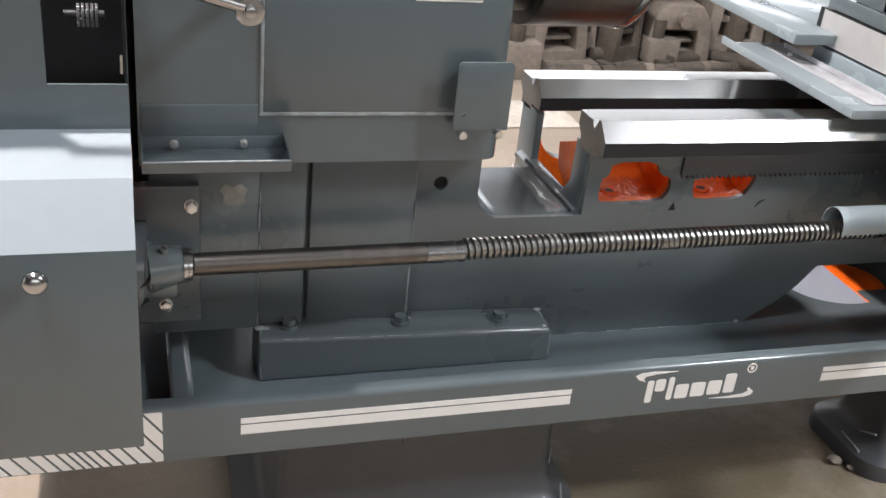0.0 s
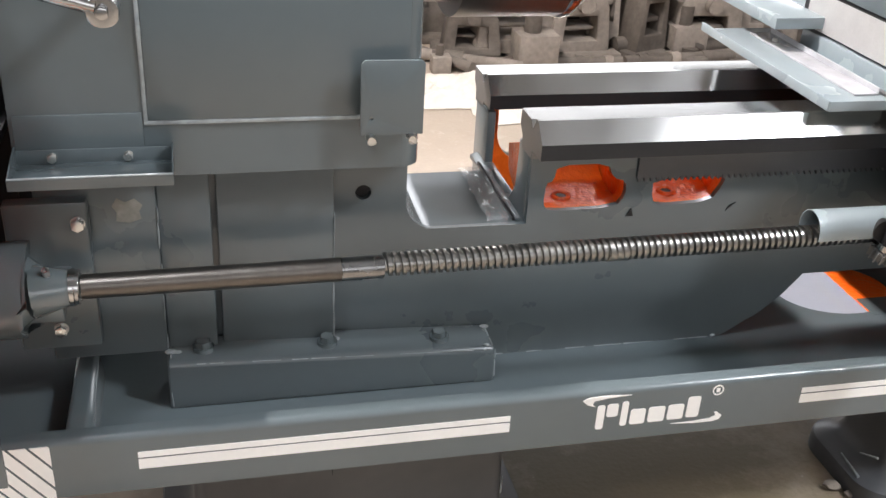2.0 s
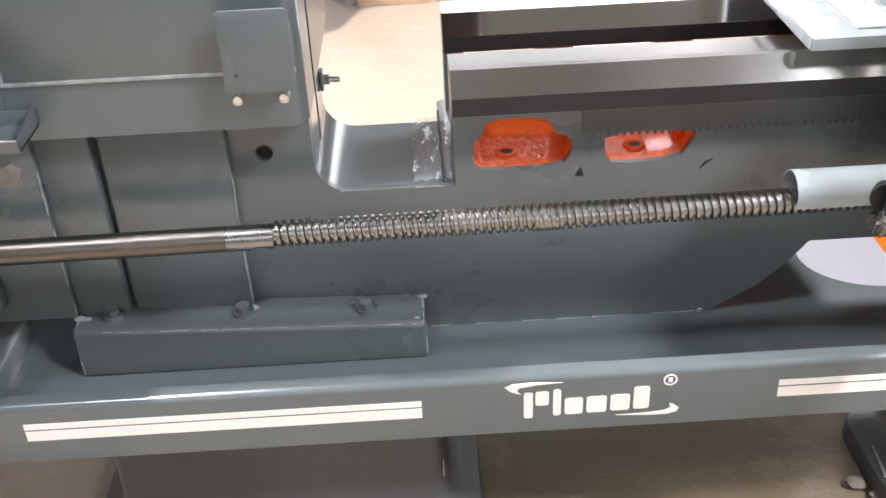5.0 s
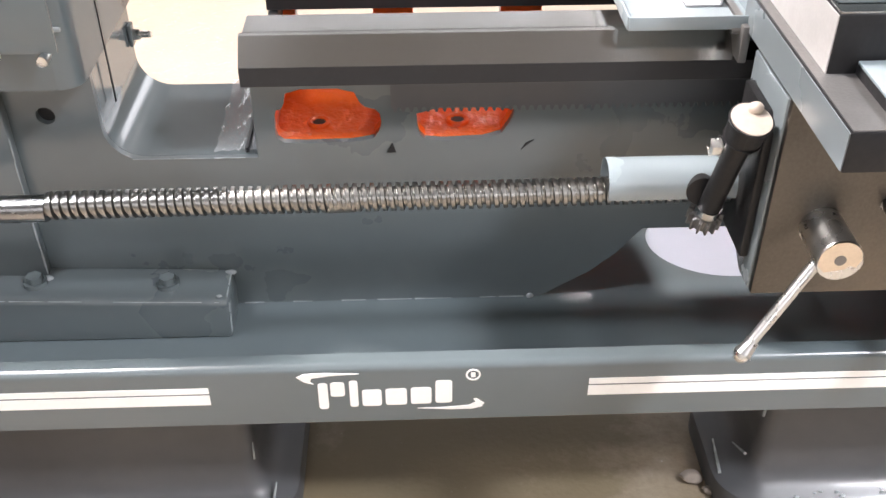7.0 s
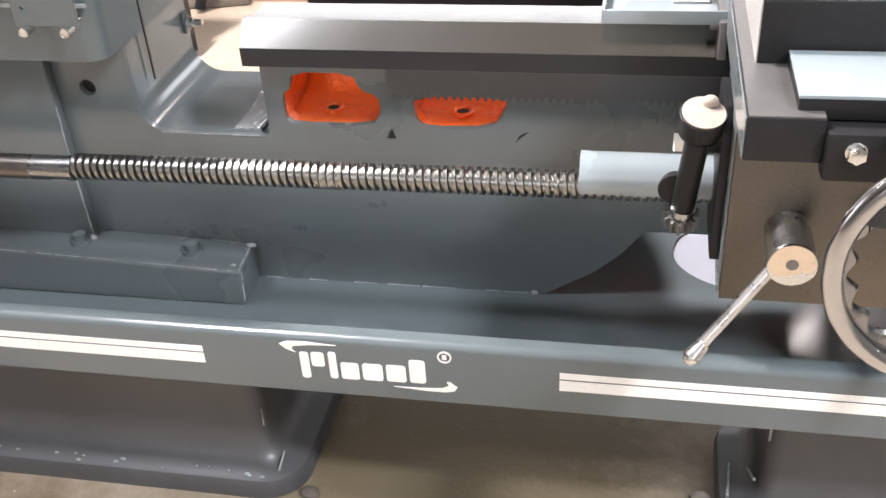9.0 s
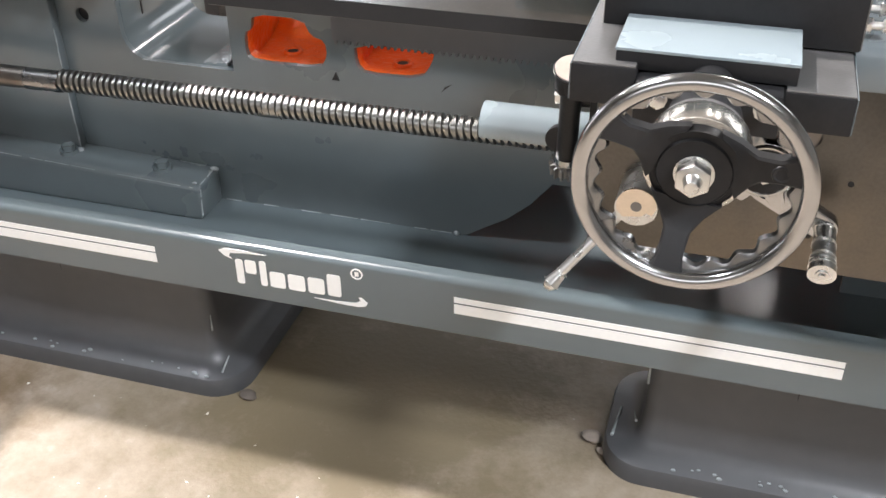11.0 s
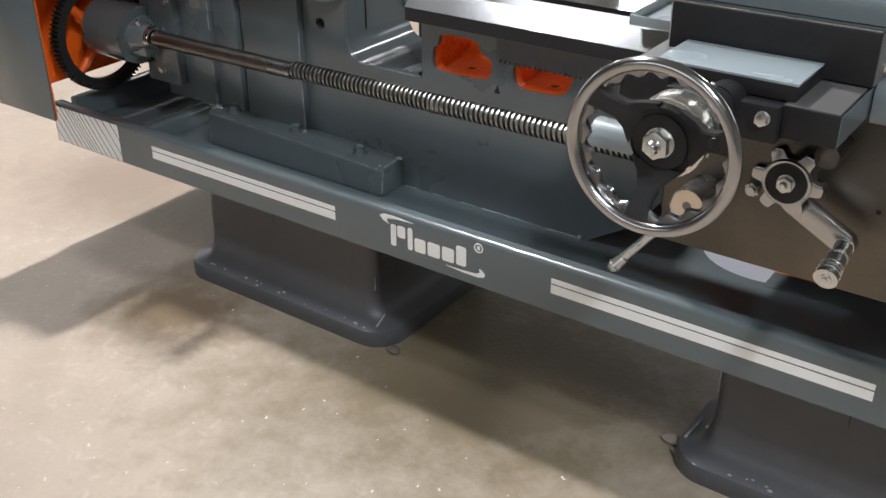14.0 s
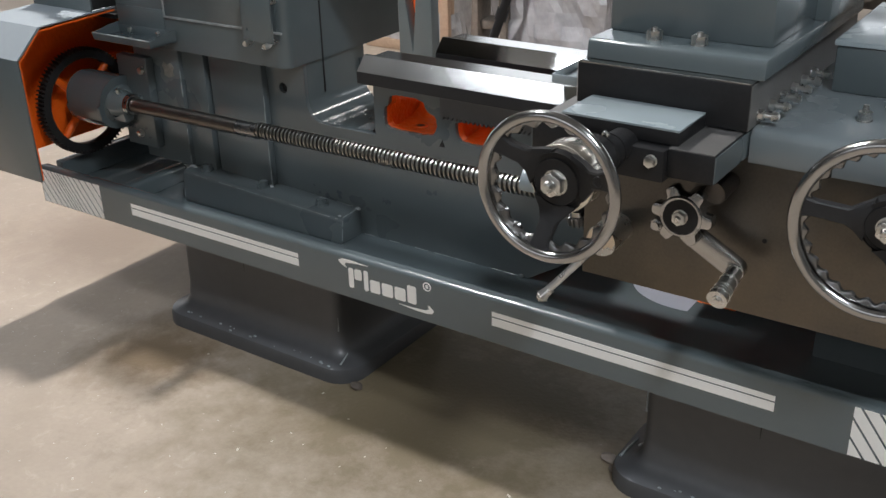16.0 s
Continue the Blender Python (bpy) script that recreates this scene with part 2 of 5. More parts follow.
def box(x0, x1, y0, y1, z0, z1, r=0.003, seg=2):
    bm = bmesh.new()
    bmesh.ops.create_cube(bm, size=1)
    for v in bm.verts:
        v.co = Vector((x0 if v.co.x < 0 else x1, y0 if v.co.y < 0 else y1, z0 if v.co.z < 0 else z1))
    return bev(bm, r, seg)


def rod(p, q, r, r2=None, seg=28, bevel=0.0):
    p, q = Vector(p), Vector(q)
    bm = bmesh.new()
    bmesh.ops.create_cone(bm, cap_ends=True, segments=seg, radius1=r, radius2=r if r2 is None else r2, depth=(q - p).length)
    bm.transform(Matrix.Translation((p + q) / 2) @ (q - p).to_track_quat("Z", "Y").to_matrix().to_4x4())
    return bev(bm, bevel, 2, 60)


def ball(c, r, sx=1, sy=1, sz=1, seg=20):
    bm = bmesh.new()
    bmesh.ops.create_uvsphere(bm, u_segments=seg, v_segments=seg // 2, radius=r)
    bm.transform(Matrix.Translation(c) @ Matrix.Diagonal((sx, sy, sz, 1)))
    return bm


def merge(*bms):
    out = bmesh.new()
    for b in bms:
        me = bpy.data.meshes.new("tmp")
        b.to_mesh(me)
        b.free()
        out.from_mesh(me)
        bpy.data.meshes.remove(me)
    return out


def prism(axis, pts, a, b, r=0.0, seg=2, angle=30):
    """pts run in the plane across the axis: x -> (y, z), y -> (x, z), z -> (x, y)."""
    def at(u, v, w):
        return {"x": (w, u, v), "y": (u, w, v), "z": (u, v, w)}[axis]
    bm = bmesh.new()
    lo = [bm.verts.new(at(u, v, a)) for u, v in pts]
    hi = [bm.verts.new(at(u, v, b)) for u, v in pts]
    k = len(pts)
    bm.faces.new(lo)
    bm.faces.new(hi[::-1])
    for i in range(k):
        bm.faces.new((lo[i], hi[i], hi[(i + 1) % k], lo[(i + 1) % k]))
    bmesh.ops.recalc_face_normals(bm, faces=bm.faces)
    return bev(bm, r, seg, angle)


def pierced(axis, outer, holes, a, b, r=0.0):
    """A plate across the axis with holes that go through it."""
    def at(u, v, w):
        return {"x": (w, u, v), "y": (u, w, v), "z": (u, v, w)}[axis]
    bm = bmesh.new()
    es = []
    for loop in [outer] + holes:
        vs = [bm.verts.new(at(u, v, a)) for u, v in loop]
        es += [bm.edges.new((vs[i], vs[(i + 1) % len(vs)])) for i in range(len(vs))]
    bmesh.ops.triangle_fill(bm, edges=es, use_beauty=True)
    got = bmesh.ops.extrude_face_region(bm, geom=list(bm.faces))
    shift = Vector(at(0, 0, b - a)) if axis != "x" else Vector((b - a, 0, 0))
    if axis == "y":
        shift = Vector((0, b - a, 0))
    elif axis == "z":
        shift = Vector((0, 0, b - a))
    bmesh.ops.translate(bm, vec=shift, verts=[v for v in got["geom"] if isinstance(v, bmesh.types.BMVert)])
    bmesh.ops.recalc_face_normals(bm, faces=bm.faces)
    return bev(bm, r, 2, 40)


def arc(cu, cv, r, a0, a1, n=8, rv=None):
    rv = r if rv is None else rv
    return [(cu + r * math.cos(radians(a0 + (a1 - a0) * i / n)), cv + rv * math.sin(radians(a0 + (a1 - a0) * i / n))) for i in range(n + 1)]


def rounded(u0, u1, v0, v1, r, n=5):
    return arc(u1 - r, v1 - r, r, 0, 90, n) + arc(u0 + r, v1 - r, r, 90, 180, n) + arc(u0 + r, v0 + r, r, 180, 270, n) + arc(u1 - r, v0 + r, r, 270, 360, n)


def ring(c, axis, R, r, seg=72, sides=14, wave=0.0, waves=0):
    """A torus; wave draws its inside in and out for finger grips."""
    bm = bmesh.new()
    rows = []
    for i in range(seg):
        a = 2 * math.pi * i / seg
        row = []
        for j in range(sides):
            b = 2 * math.pi * j / sides
            rr = R + r * math.cos(b)
            if wave and math.cos(b) < 0:
                rr -= wave * (0.5 + 0.5 * math.cos(waves * a)) * -math.cos(b)
            u, v, w = rr * math.cos(a), rr * math.sin(a), r * math.sin(b)
            row.append(bm.verts.new({"x": (w, u, v), "y": (u, w, v), "z": (u, v, w)}[axis]))
        rows.append(row)
    for i in range(seg):
        for j in range(sides):
            bm.faces.new((rows[i][j], rows[(i + 1) % seg][j], rows[(i + 1) % seg][(j + 1) % sides], rows[i][(j + 1) % sides]))
    bm.transform(Matrix.Translation(c))
    return bm


def hexagon(c, axis, across, depth, dome=0.0):
    """A hex bolt head that points along the signed axis, from its seat at c."""
    d = {"-y": Vector((0, -1, 0)), "x": Vector((1, 0, 0)), "-x": Vector((-1, 0, 0)), "z": Vector((0, 0, 1))}[axis]
    c = Vector(c)
    bms = [rod(c, c + d * depth * 0.12, across * 0.62, seg=24), rod(c + d * depth * 0.12, c + d * depth, across / math.sqrt(3), seg=6, bevel=across * 0.05)]
    if dome:
        bms.append(rod(c + d * depth, c + d * (depth + dome), across * 0.3, across * 0.22, seg=16, bevel=across * 0.04))
    return merge(*bms)


def gear_bm(c, axis, r_out, r_in, depth, teeth, bore):
    pts = []
    for i in range(teeth):
        for f, rr in ((0.0, r_in), (0.25, r_in), (0.38, r_out), (0.62, r_out), (0.75, r_in)):
            a = 2 * math.pi * (i + f) / teeth
            pts.append((rr * math.cos(a), rr * math.sin(a)))
    hole = [(bore * math.cos(2 * math.pi * i / 40), bore * math.sin(2 * math.pi * i / 40)) for i in range(40)]
    bm = pierced(axis, pts, [hole], -depth / 2, depth / 2)
    bm.transform(Matrix.Translation(c))
    return bm


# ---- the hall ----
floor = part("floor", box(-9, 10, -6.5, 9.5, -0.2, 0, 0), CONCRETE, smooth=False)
tagged(floor, "dusty beige concrete workshop floor with damp brown stains and shade painted under the lathe", "floor", kind="structure")
ceiling = part("ceiling", pierced("z", [(-9, -6.5), (10, -6.5), (10, 9.5), (-9, 9.5)], [[(u - 0.5, v - 0.4), (u + 0.5, v - 0.4), (u + 0.5, v + 0.4), (u - 0.5, v + 0.4)] for u, v, power in ROOFLIGHTS], 4.6, 4.75), CEIL, smooth=False)
tagged(ceiling, "pale sheet ceiling of the workshop", "ceiling", kind="structure")


def wall_thing(name, bm, label):
    return tagged(part(name, bm, WALL, smooth=False), label, "wall", kind="structure")


wall_thing("wall_north", pierced("y", [(-9, 0), (10, 0), (10, 4.6), (-9, 4.6)], [[(-4.6, 2.2), (8.6, 2.2), (8.6, 4.1), (-4.6, 4.1)]], 9.0, 9.3), "limewashed plaster wall with a high window band")
wall_thing("wall_south", pierced("y", [(-9, 0), (10, 0), (10, 4.6), (-9, 4.6)], [[(-2.8, 2.4), (3.6, 2.4), (3.6, 4.2), (-2.8, 4.2)]], -6.3, -6.0), "limewashed plaster wall with an added, unseen window band")
wall_thing("wall_west", pierced("x", [(-6.5, 0), (9.5, 0), (9.5, 4.6), (-6.5, 4.6)], [[(0.2, 0.02), (5.0, 0.02), (5.0, 3.7), (0.2, 3.7)]], -8.3, -8.0), "limewashed plaster wall with an open roller door")
wall_thing("wall_east", box(9.0, 9.3, -6.5, 9.5, 0, 4.6, 0), "limewashed plaster wall of the workshop")
backdrop = part("backdrop", merge(box(-4.8, 8.8, 9.5, 9.6, 2.0, 4.6, 0), box(-3.0, 3.8, -6.7, -6.6, 2.2, 4.4, 0), box(-9.6, -9.5, -0.5, 5.6, 0, 4.2, 0), box(-2.0, 5.6, -3.1, -0.3, 4.85, 4.9, 0)), DAYGLOW, smooth=False)
tagged(backdrop, "bright daylight beyond the windows and door", "backdrop", kind="structure")


def ceiling_lamp(x, y, length=1.3):
    t = thing("ceiling_lamp", "unseen white tube lamp hanging below the ceiling", "lamp", "workshop ceiling lamps", (x, y, 4.2))
    part("housing", box(x - 0.1, x + 0.1, y - length / 2, y + length / 2, 4.24, 4.3, 0.01), WHITE, t)
    part("tube", rod((x, y - length / 2 + 0.03, 4.21), (x, y + length / 2 - 0.03, 4.21), 0.018), GLOW, t)
    part("hanger", rod((x, y, 4.3), (x, y, 4.6), 0.008), ZINC, t)
    return t


for lx, ly in ((-0.80, 0.86), (4.2, -2.6), (-4.6, 3.6), (2.4, 4.6)):
    ceiling_lamp(lx, ly)

# ---- chip pan on its two pedestals ----
PX0, PX1, RIM, PB, PF = -0.42, 2.30, 0.432, 0.316, 0.362
pan = thing("chip_pan", "long slate grey enamelled chip pan under the lathe bed", "chip pan", at=(0.9, 0.3, PB))
rail_profile = [(0.0, PB)] + [(0.0, RIM - 0.012)] + arc(0.012, RIM - 0.012, 0.012, 180, 90, 5)[1:] + [(0.034, RIM - 0.003), (0.042, RIM - 0.014), (0.045, PF + 0.01), (0.06, PF), (0.06, PB)]
part("front_rail", prism("x", rail_profile, PX0, PX1), PAINT, pan, "slate grey rail with white stripes")
oval = arc(1.538, 0.400, 0.142, 0, 360, 40, 0.113)[:-1]
part("pan_floor", pierced("z", [(PX0, 0.06), (PX1, 0.06), (PX1, 0.74), (PX0, 0.74)], [oval], PF - 0.012, PF), PAINT, pan)
part("drain_plate", box(1.38, 1.572, 0.27, 0.53, PF - 0.011, PF - 0.004, 0), SHEET, pan, "pale blue-white plate in the oval recess")
part("drain_plate", box(1.572, 1.690, 0.27, 0.53, PF - 0.011, PF - 0.001, 0.001), ORANGE, pan, "orange plate in the oval recess")
part("drain_edge", box(1.573, 1.690, 0.275, 0.345, PF - 0.003, PF + 0.001, 0), PAINT, pan)
part("back_rail", box(PX0, PX1, 0.74, 0.77, PB, RIM, 0.005), PAINT, pan)
part("end_rail", box(PX0, PX0 + 0.035, 0.06, 0.74, PF, RIM, 0.006), PAINT, pan)
part("end_rail", box(PX1 - 0.035, PX1, 0.06, 0.74, PF, RIM, 0.006), PAINT, pan)
part("divider", prism("y", [(-0.118, PF), (-0.118, 0.406), (-0.112, 0.411), (-0.086, 0.411), (-0.077, 0.404), (-0.070, PF)], 0.044, 0.285, 0.003), PAINT, pan, "thick cross wall of the pan with a bright worn top")
for s0, s1 in ((0.0, 0.642), (1.225, 1.868)):
    part("stripe", box(s0, s1, -0.0012, 0.001, 0.3845, 0.396, 0), WHITE, pan, "narrow white stripe")
    part("stripe", box(s0, s1, -0.0012, 0.001, 0.361, 0.381, 0), WHITE, pan, "broad white stripe")


def hatch(x0, x1, z0, z1, mirror):
    """White slanting bars inside a rectangle, narrower towards the middle."""
    n, u = 12, x0 - (z1 - z0) * 0.75
    lean = (z1 - z0) * 0.75
    widths = [0.026, 0.024, 0.021, 0.018, 0.015, 0.011, 0.008, 0.008, 0.011, 0.015, 0.018, 0.021, 0.024, 0.026, 0.028]
    if mirror:
        widths = [0.026] * 15
    i = 0
    while u < x1 and i < len(widths):
        w = widths[i]
        # clip a parallelogram to the rectangle
        poly = [(u + lean, z0), (u + lean + w, z0), (u + w, z1), (u, z1)]
        for edge, sign in ((x0, 1), (x1, -1)):
            out = []
            for k in range(len(poly)):
                p, q = poly[k], poly[(k + 1) % len(poly)]
                pin, qin = sign * (p[0] - edge) >= 0, sign * (q[0] - edge) >= 0
                if pin:
                    out.append(p)
                if pin != qin:
                    f = (edge - p[0]) / (q[0] - p[0])
                    out.append((edge, p[1] + f * (q[1] - p[1])))
            poly = out
            if len(poly) < 3:
                break
        if len(poly) >= 3:
            part("stripe", prism("y", poly, -0.0012, 0.001), WHITE, pan, "slanting white hazard stripe")
        u += w + 0.006
        i += 1


hatch(PX0 + 0.004, -0.135, 0.318, 0.424, False)
hatch(2.012, PX1 - 0.004, 0.318, 0.424, True)

# the maker's mark, as plain shapes
for x0, x1, z0, z1 in ((0.808, 0.823, 0.346, 0.400), (0.827, 0.849, 0.372, 0.401), (0.856, 0.869, 0.349, 0.404), (0.875, 0.905, 0.350, 0.384),
                       (0.911, 0.944, 0.351, 0.385), (0.950, 0.982, 0.352, 0.386), (0.988, 1.014, 0.353, 0.400)):
    part("mark_bar", prism("y", rounded(x0, x1, z0, z1, 0.005), -0.0012, 0.001), WHITE, pan, "plain white mark")
part("mark_swoosh", prism("y", [(0.777, 0.414), (0.790, 0.420), (0.820, 0.421), (0.872, 0.418), (0.826, 0.415), (0.800, 0.411), (0.797, 0.404), (0.803, 0.398), (0.787, 0.404)], -0.0012, 0.001), WHITE, pan, "white swoosh")
part("mark_swoosh", prism("y", [(1.064, 0.350), (1.052, 0.360), (1.047, 0.359), (1.051, 0.352), (1.040, 0.346), (1.005, 0.343), (0.960, 0.342), (1.010, 0.338), (1.045, 0.338), (1.060, 0.342)], -0.0012, 0.001), WHITE, pan, "white swoosh")
part("mark_ring", pierced("y", arc(1.046, 0.410, 0.0115, 0, 360, 24)[:-1], [arc(1.046, 0.410, 0.0088, 0, 360, 24)[:-1]], -0.0012, 0.001), WHITE, pan, "small white ring")
part("mark_bar", box(1.0425, 1.0495, -0.0012, 0.001, 0.4055, 0.4145, 0), WHITE, pan, "plain white mark")


def pedestal(x0, x1, y1, label):
    """A cast leg: flared plinth with round corners and a tapering column."""
    t = thing("pedestal", label, "machine leg", "legs of the lathe", ((x0 + x1) / 2, 0.3, 0))
    y0 = 0.035
    layers = [(0.0, 0.0, 0.0), (0.0, 0.0, 0.030), (0.004, 0.004, 0.041), (0.012, 0.010, 0.045), (0.036, 0.028, 0.053), (0.054, 0.042, 0.064), (0.064, 0.052, 0.084), (0.069, 0.057, 0.13), (0.072, 0.060, PB)]
    bm = bmesh.new()
    rows = []
    for dx, dy, z in layers:
        rad = max(0.080 - dx * 0.75, 0.024)
        rows.append([bm.verts.new((u, v, z)) for u, v in rounded(x0 + dx, x1 - dx, y0 + dy, y1 - dy, rad, 8)])
    bm.faces.new(rows[0][::-1])
    bm.faces.new(rows[-1])
    for a, b in zip(rows, rows[1:]):
        for i in range(len(a)):
            bm.faces.new((a[i], a[(i + 1) % len(a)], b[(i + 1) % len(a)], b[i]))
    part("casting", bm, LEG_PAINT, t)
    rng = random.Random(int(x0 * 1000) + 7)
    for k in range(16):
        u = rng.uniform(x0 + 0.07, x1 - 0.07)
        f = rng.random()
        part("paint_speck", ball((u, y0 + 0.008 + 0.012 * f, 0.0465 + 0.005 * f), rng.uniform(0.0015, 0.0048), 1.4, 0.9, 0.7, 8), SEAM, t, "pale glossy speck of paint")
    part("casting_seam", box(x0 + (x1 - x0) * 0.44, x0 + (x1 - x0) * 0.44 + 0.003, y0 + 0.0585, y0 + 0.061, 0.17, PB, 0.001), PAINT_MATT, t, "faint casting seam")
    return t


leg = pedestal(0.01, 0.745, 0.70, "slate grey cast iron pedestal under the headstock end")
# highlights on the legs' edges, built as thin pale rods
part("paint_glint", rod((0.700, 0.062, 0.050), (0.706, 0.090, 0.075), 0.003, 0.0015, seg=10), SEAM, leg, "pale glint on thick paint, built as a raised mark")
part("paint_glint", rod((0.672, 0.097, 0.13), (0.673, 0.097, 0.17), 0.0022, 0.001, seg=10), SEAM, leg, "pale glint on thick paint, built as a raised mark")
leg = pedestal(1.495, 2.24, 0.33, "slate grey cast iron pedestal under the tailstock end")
part("paint_glint", rod((1.510, 0.105, 0.0485), (1.517, 0.185, 0.0505), 0.0035, 0.002, seg=10), SEAM, leg, "pale glint on thick paint, built as a raised mark")
part("paint_glint", rod((1.552, 0.112, 0.090), (1.545, 0.160, 0.068), 0.003, 0.0015, seg=10), SEAM, leg, "pale glint on thick paint, built as a raised mark")
part("paint_glint", rod((1.5655, 0.108, 0.19), (1.5665, 0.106, 0.265), 0.003, 0.0015, seg=10), SEAM, leg, "pale glint on thick paint, built as a raised mark")

# ---- bed ----
bed = thing("lathe_bed", "slate grey cast iron gap bed with ground steel ways", "lathe bed", at=(0.9, 0.3, PF))
BY = 0.245
gap_arc = arc(0.545, 0.712, 0.058, 270, 180, 8)
outline = [(-0.14, 0.458), (0.05, 0.458), (0.05, PF), (1.172, PF), (1.184, 0.366), (1.215, 0.386), (1.258, 0.412), (1.303, 0.452), (1.343, 0.502), (1.87, 0.502), (1.87, PF), (2.26, PF), (2.26, 0.79), (0.72, 0.79), (0.72, 0.654)] + gap_arc + [(0.487, 0.812), (-0.14, 0.812)]
slot1 = [(0.772, 0.772), (0.872, 0.772), (0.885, 0.742), (0.912, 0.734), (0.915, 0.705), (0.898, 0.68), (0.765, 0.678), (0.75, 0.69), (0.752, 0.736), (0.766, 0.74)]
slot2 = [(0.968, 0.736), (1.12, 0.736), (1.116, 0.716), (1.095, 0.682), (0.985, 0.678), (0.97, 0.695)]


def soften(pts, times=2):
    """Cut the corners of an outline round."""
    for k in range(times):
        out = []
        for p, q in zip(pts, pts[1:] + pts[:1]):
            out.append((0.78 * p[0] + 0.22 * q[0], 0.78 * p[1] + 0.22 * q[1]))
            out.append((0.22 * p[0] + 0.78 * q[0], 0.22 * p[1] + 0.78 * q[1]))
        pts = out
    return pts


slot1, slot2 = soften(slot1, 1), soften(slot2, 1)
hole_c = arc(0.408, 0.735, 0.0145, 0, 360, 20)[:-1]
part("front_wall", pierced("y", outline, [slot1, slot2, hole_c], BY, BY + 0.012), PAINT_ROUGH, bed, "slate grey wall with two cast windows")
part("gap_seat", prism("y", [(0.487, 0.83), (0.487, 0.712)] + arc(0.545, 0.712, 0.058, 180, 270, 8)[1:] + [(0.72, 0.654), (0.72, 0.60), (0.44, 0.60), (0.44, 0.83)], BY + 0.0125, 0.50), WET, bed, "glossy grey floor of the bed gap")
back_holes = [arc(u0 + 0.07, 0.70, 0.07, 180, 270, 8) + [(u1, 0.63), (u1, 0.757), (u0, 0.757)] for u0, u1 in ((0.757, 0.896), (0.968, 1.126), (1.20, 1.358), (1.432, 1.59), (1.664, 1.81))]
part("back_wall", pierced("y", [(0.72, PF), (2.26, PF), (2.26, 0.764), (0.72, 0.764)], back_holes, 0.60, 0.63), PAINT_ROUGH, bed)
part("back_lining", pierced("y", [(0.735, 0.56), (2.25, 0.56), (2.25, 0.762), (0.735, 0.762)], back_holes, 0.594, 0.599), ORANGE, bed, "wet orange inner face")
part("front_lining", pierced("y", [(0.735, 0.655), (2.25, 0.655), (2.25, 0.785), (0.735, 0.785)], [slot1, slot2], BY + 0.0125, BY + 0.034), ORANGE, bed, "wet orange inner face")
pocket = [(0.262, 0.671), (0.33, 0.673), (0.372, 0.680), (0.40, 0.693), (0.42, 0.712), (0.432, 0.738), (0.442, 0.738), (0.432, 0.705), (0.41, 0.680), (0.375, 0.664), (0.262, 0.660)]
for p0, p1 in ((0.746, 0.919), (0.961, 1.129)):
    part("pocket", prism("x", pocket, p0, p1), ORANGE, bed, "curved orange cast pocket behind the window")
for p0, p1 in ((0.735, 0.745), (0.920, 0.960), (1.130, 1.140)):
    part("pocket_web", prism("x", [(0.280, 0.662), (0.280, 0.786), (0.33, 0.786), (0.44, 0.74), (0.43, 0.69), (0.38, 0.662)], p0, p1, 0.002), ORANGE, bed, "orange cast web")
for u in (0.812, 1.035):
    part("pocket_boss", ring((u, 0.318, 0.6735), "z", 0.015, 0.005, 24, 8), ORANGE, bed, "orange rim of a drilled hole")
    part("pocket_hole", rod((u, 0.318, 0.6725), (u, 0.318, 0.6750), 0.0115, seg=20), PAINT_MATT, bed, "dark drilled hole")
part("end_cheek", prism("x", [(0.2575, 0.655), (0.2575, 0.80), (0.318, 0.80), (0.322, 0.70), (0.36, 0.655)], 0.7165, 0.7335, 0.003), PAINT_ROUGH, bed, "slate grey end of the front rail")
part("end_cheek", prism("x", [(0.536, 0.62), (0.536, 0.77), (0.632, 0.77), (0.632, 0.50), (0.545, 0.50)], 0.716, 0.734, 0.003), PAINT_ROUGH, bed, "slate grey end of the rear rail")
part("gap_bridge", prism("y", [(0.70, 0.640), (0.70, 0.650), (0.719, 0.657), (0.735, 0.657), (0.735, 0.640)], 0.2585, 0.60, 0.002), PAINT_ROUGH, bed, "cast bridge between the rails at the gap")
part("joint", box(0.698, 0.7025, 0.262, 0.53, 0.6540, 0.6620, 0), BLACK, bed, "dark open joint in the gap")
# added wall that blocks light from behind, so the void looks black
part("end_light_block", box(-0.14, 0.05, 0.52, 0.535, PF, 0.80, 0.003), PAINT_MATT, bed, "dark wall added to keep light out of the bed end")
# black backing added in place of the darkness inside the hole
part("hole_back", box(0.38, 0.44, BY + 0.0125, BY + 0.02, 0.70, 0.77, 0), BLACK, bed, "black plate added so the hole looks dark")
for u in (1.70, 1.90, 2.10):
    part("cross_rib", box(u, u + 0.02, BY + 0.036, 0.592, 0.64, 0.76, 0.005), ORANGE, bed, "orange cross rib")


def way_profile(y0, dz):
    pts = [(y0, 0.805), (y0, 0.836), (y0 + 0.032, 0.869), (y0 + 0.042, 0.869), (y0 + 0.058, 0.842), (y0 + 0.070, 0.858), (y0 + 0.128, 0.858), (y0 + 0.130, 0.830), (y0 + 0.112, 0.812), (y0 + 0.112, 0.789), (y0 + 0.05, 0.789), (y0 + 0.05, 0.805)]
    return [(u, v + dz) for u, v in pts]


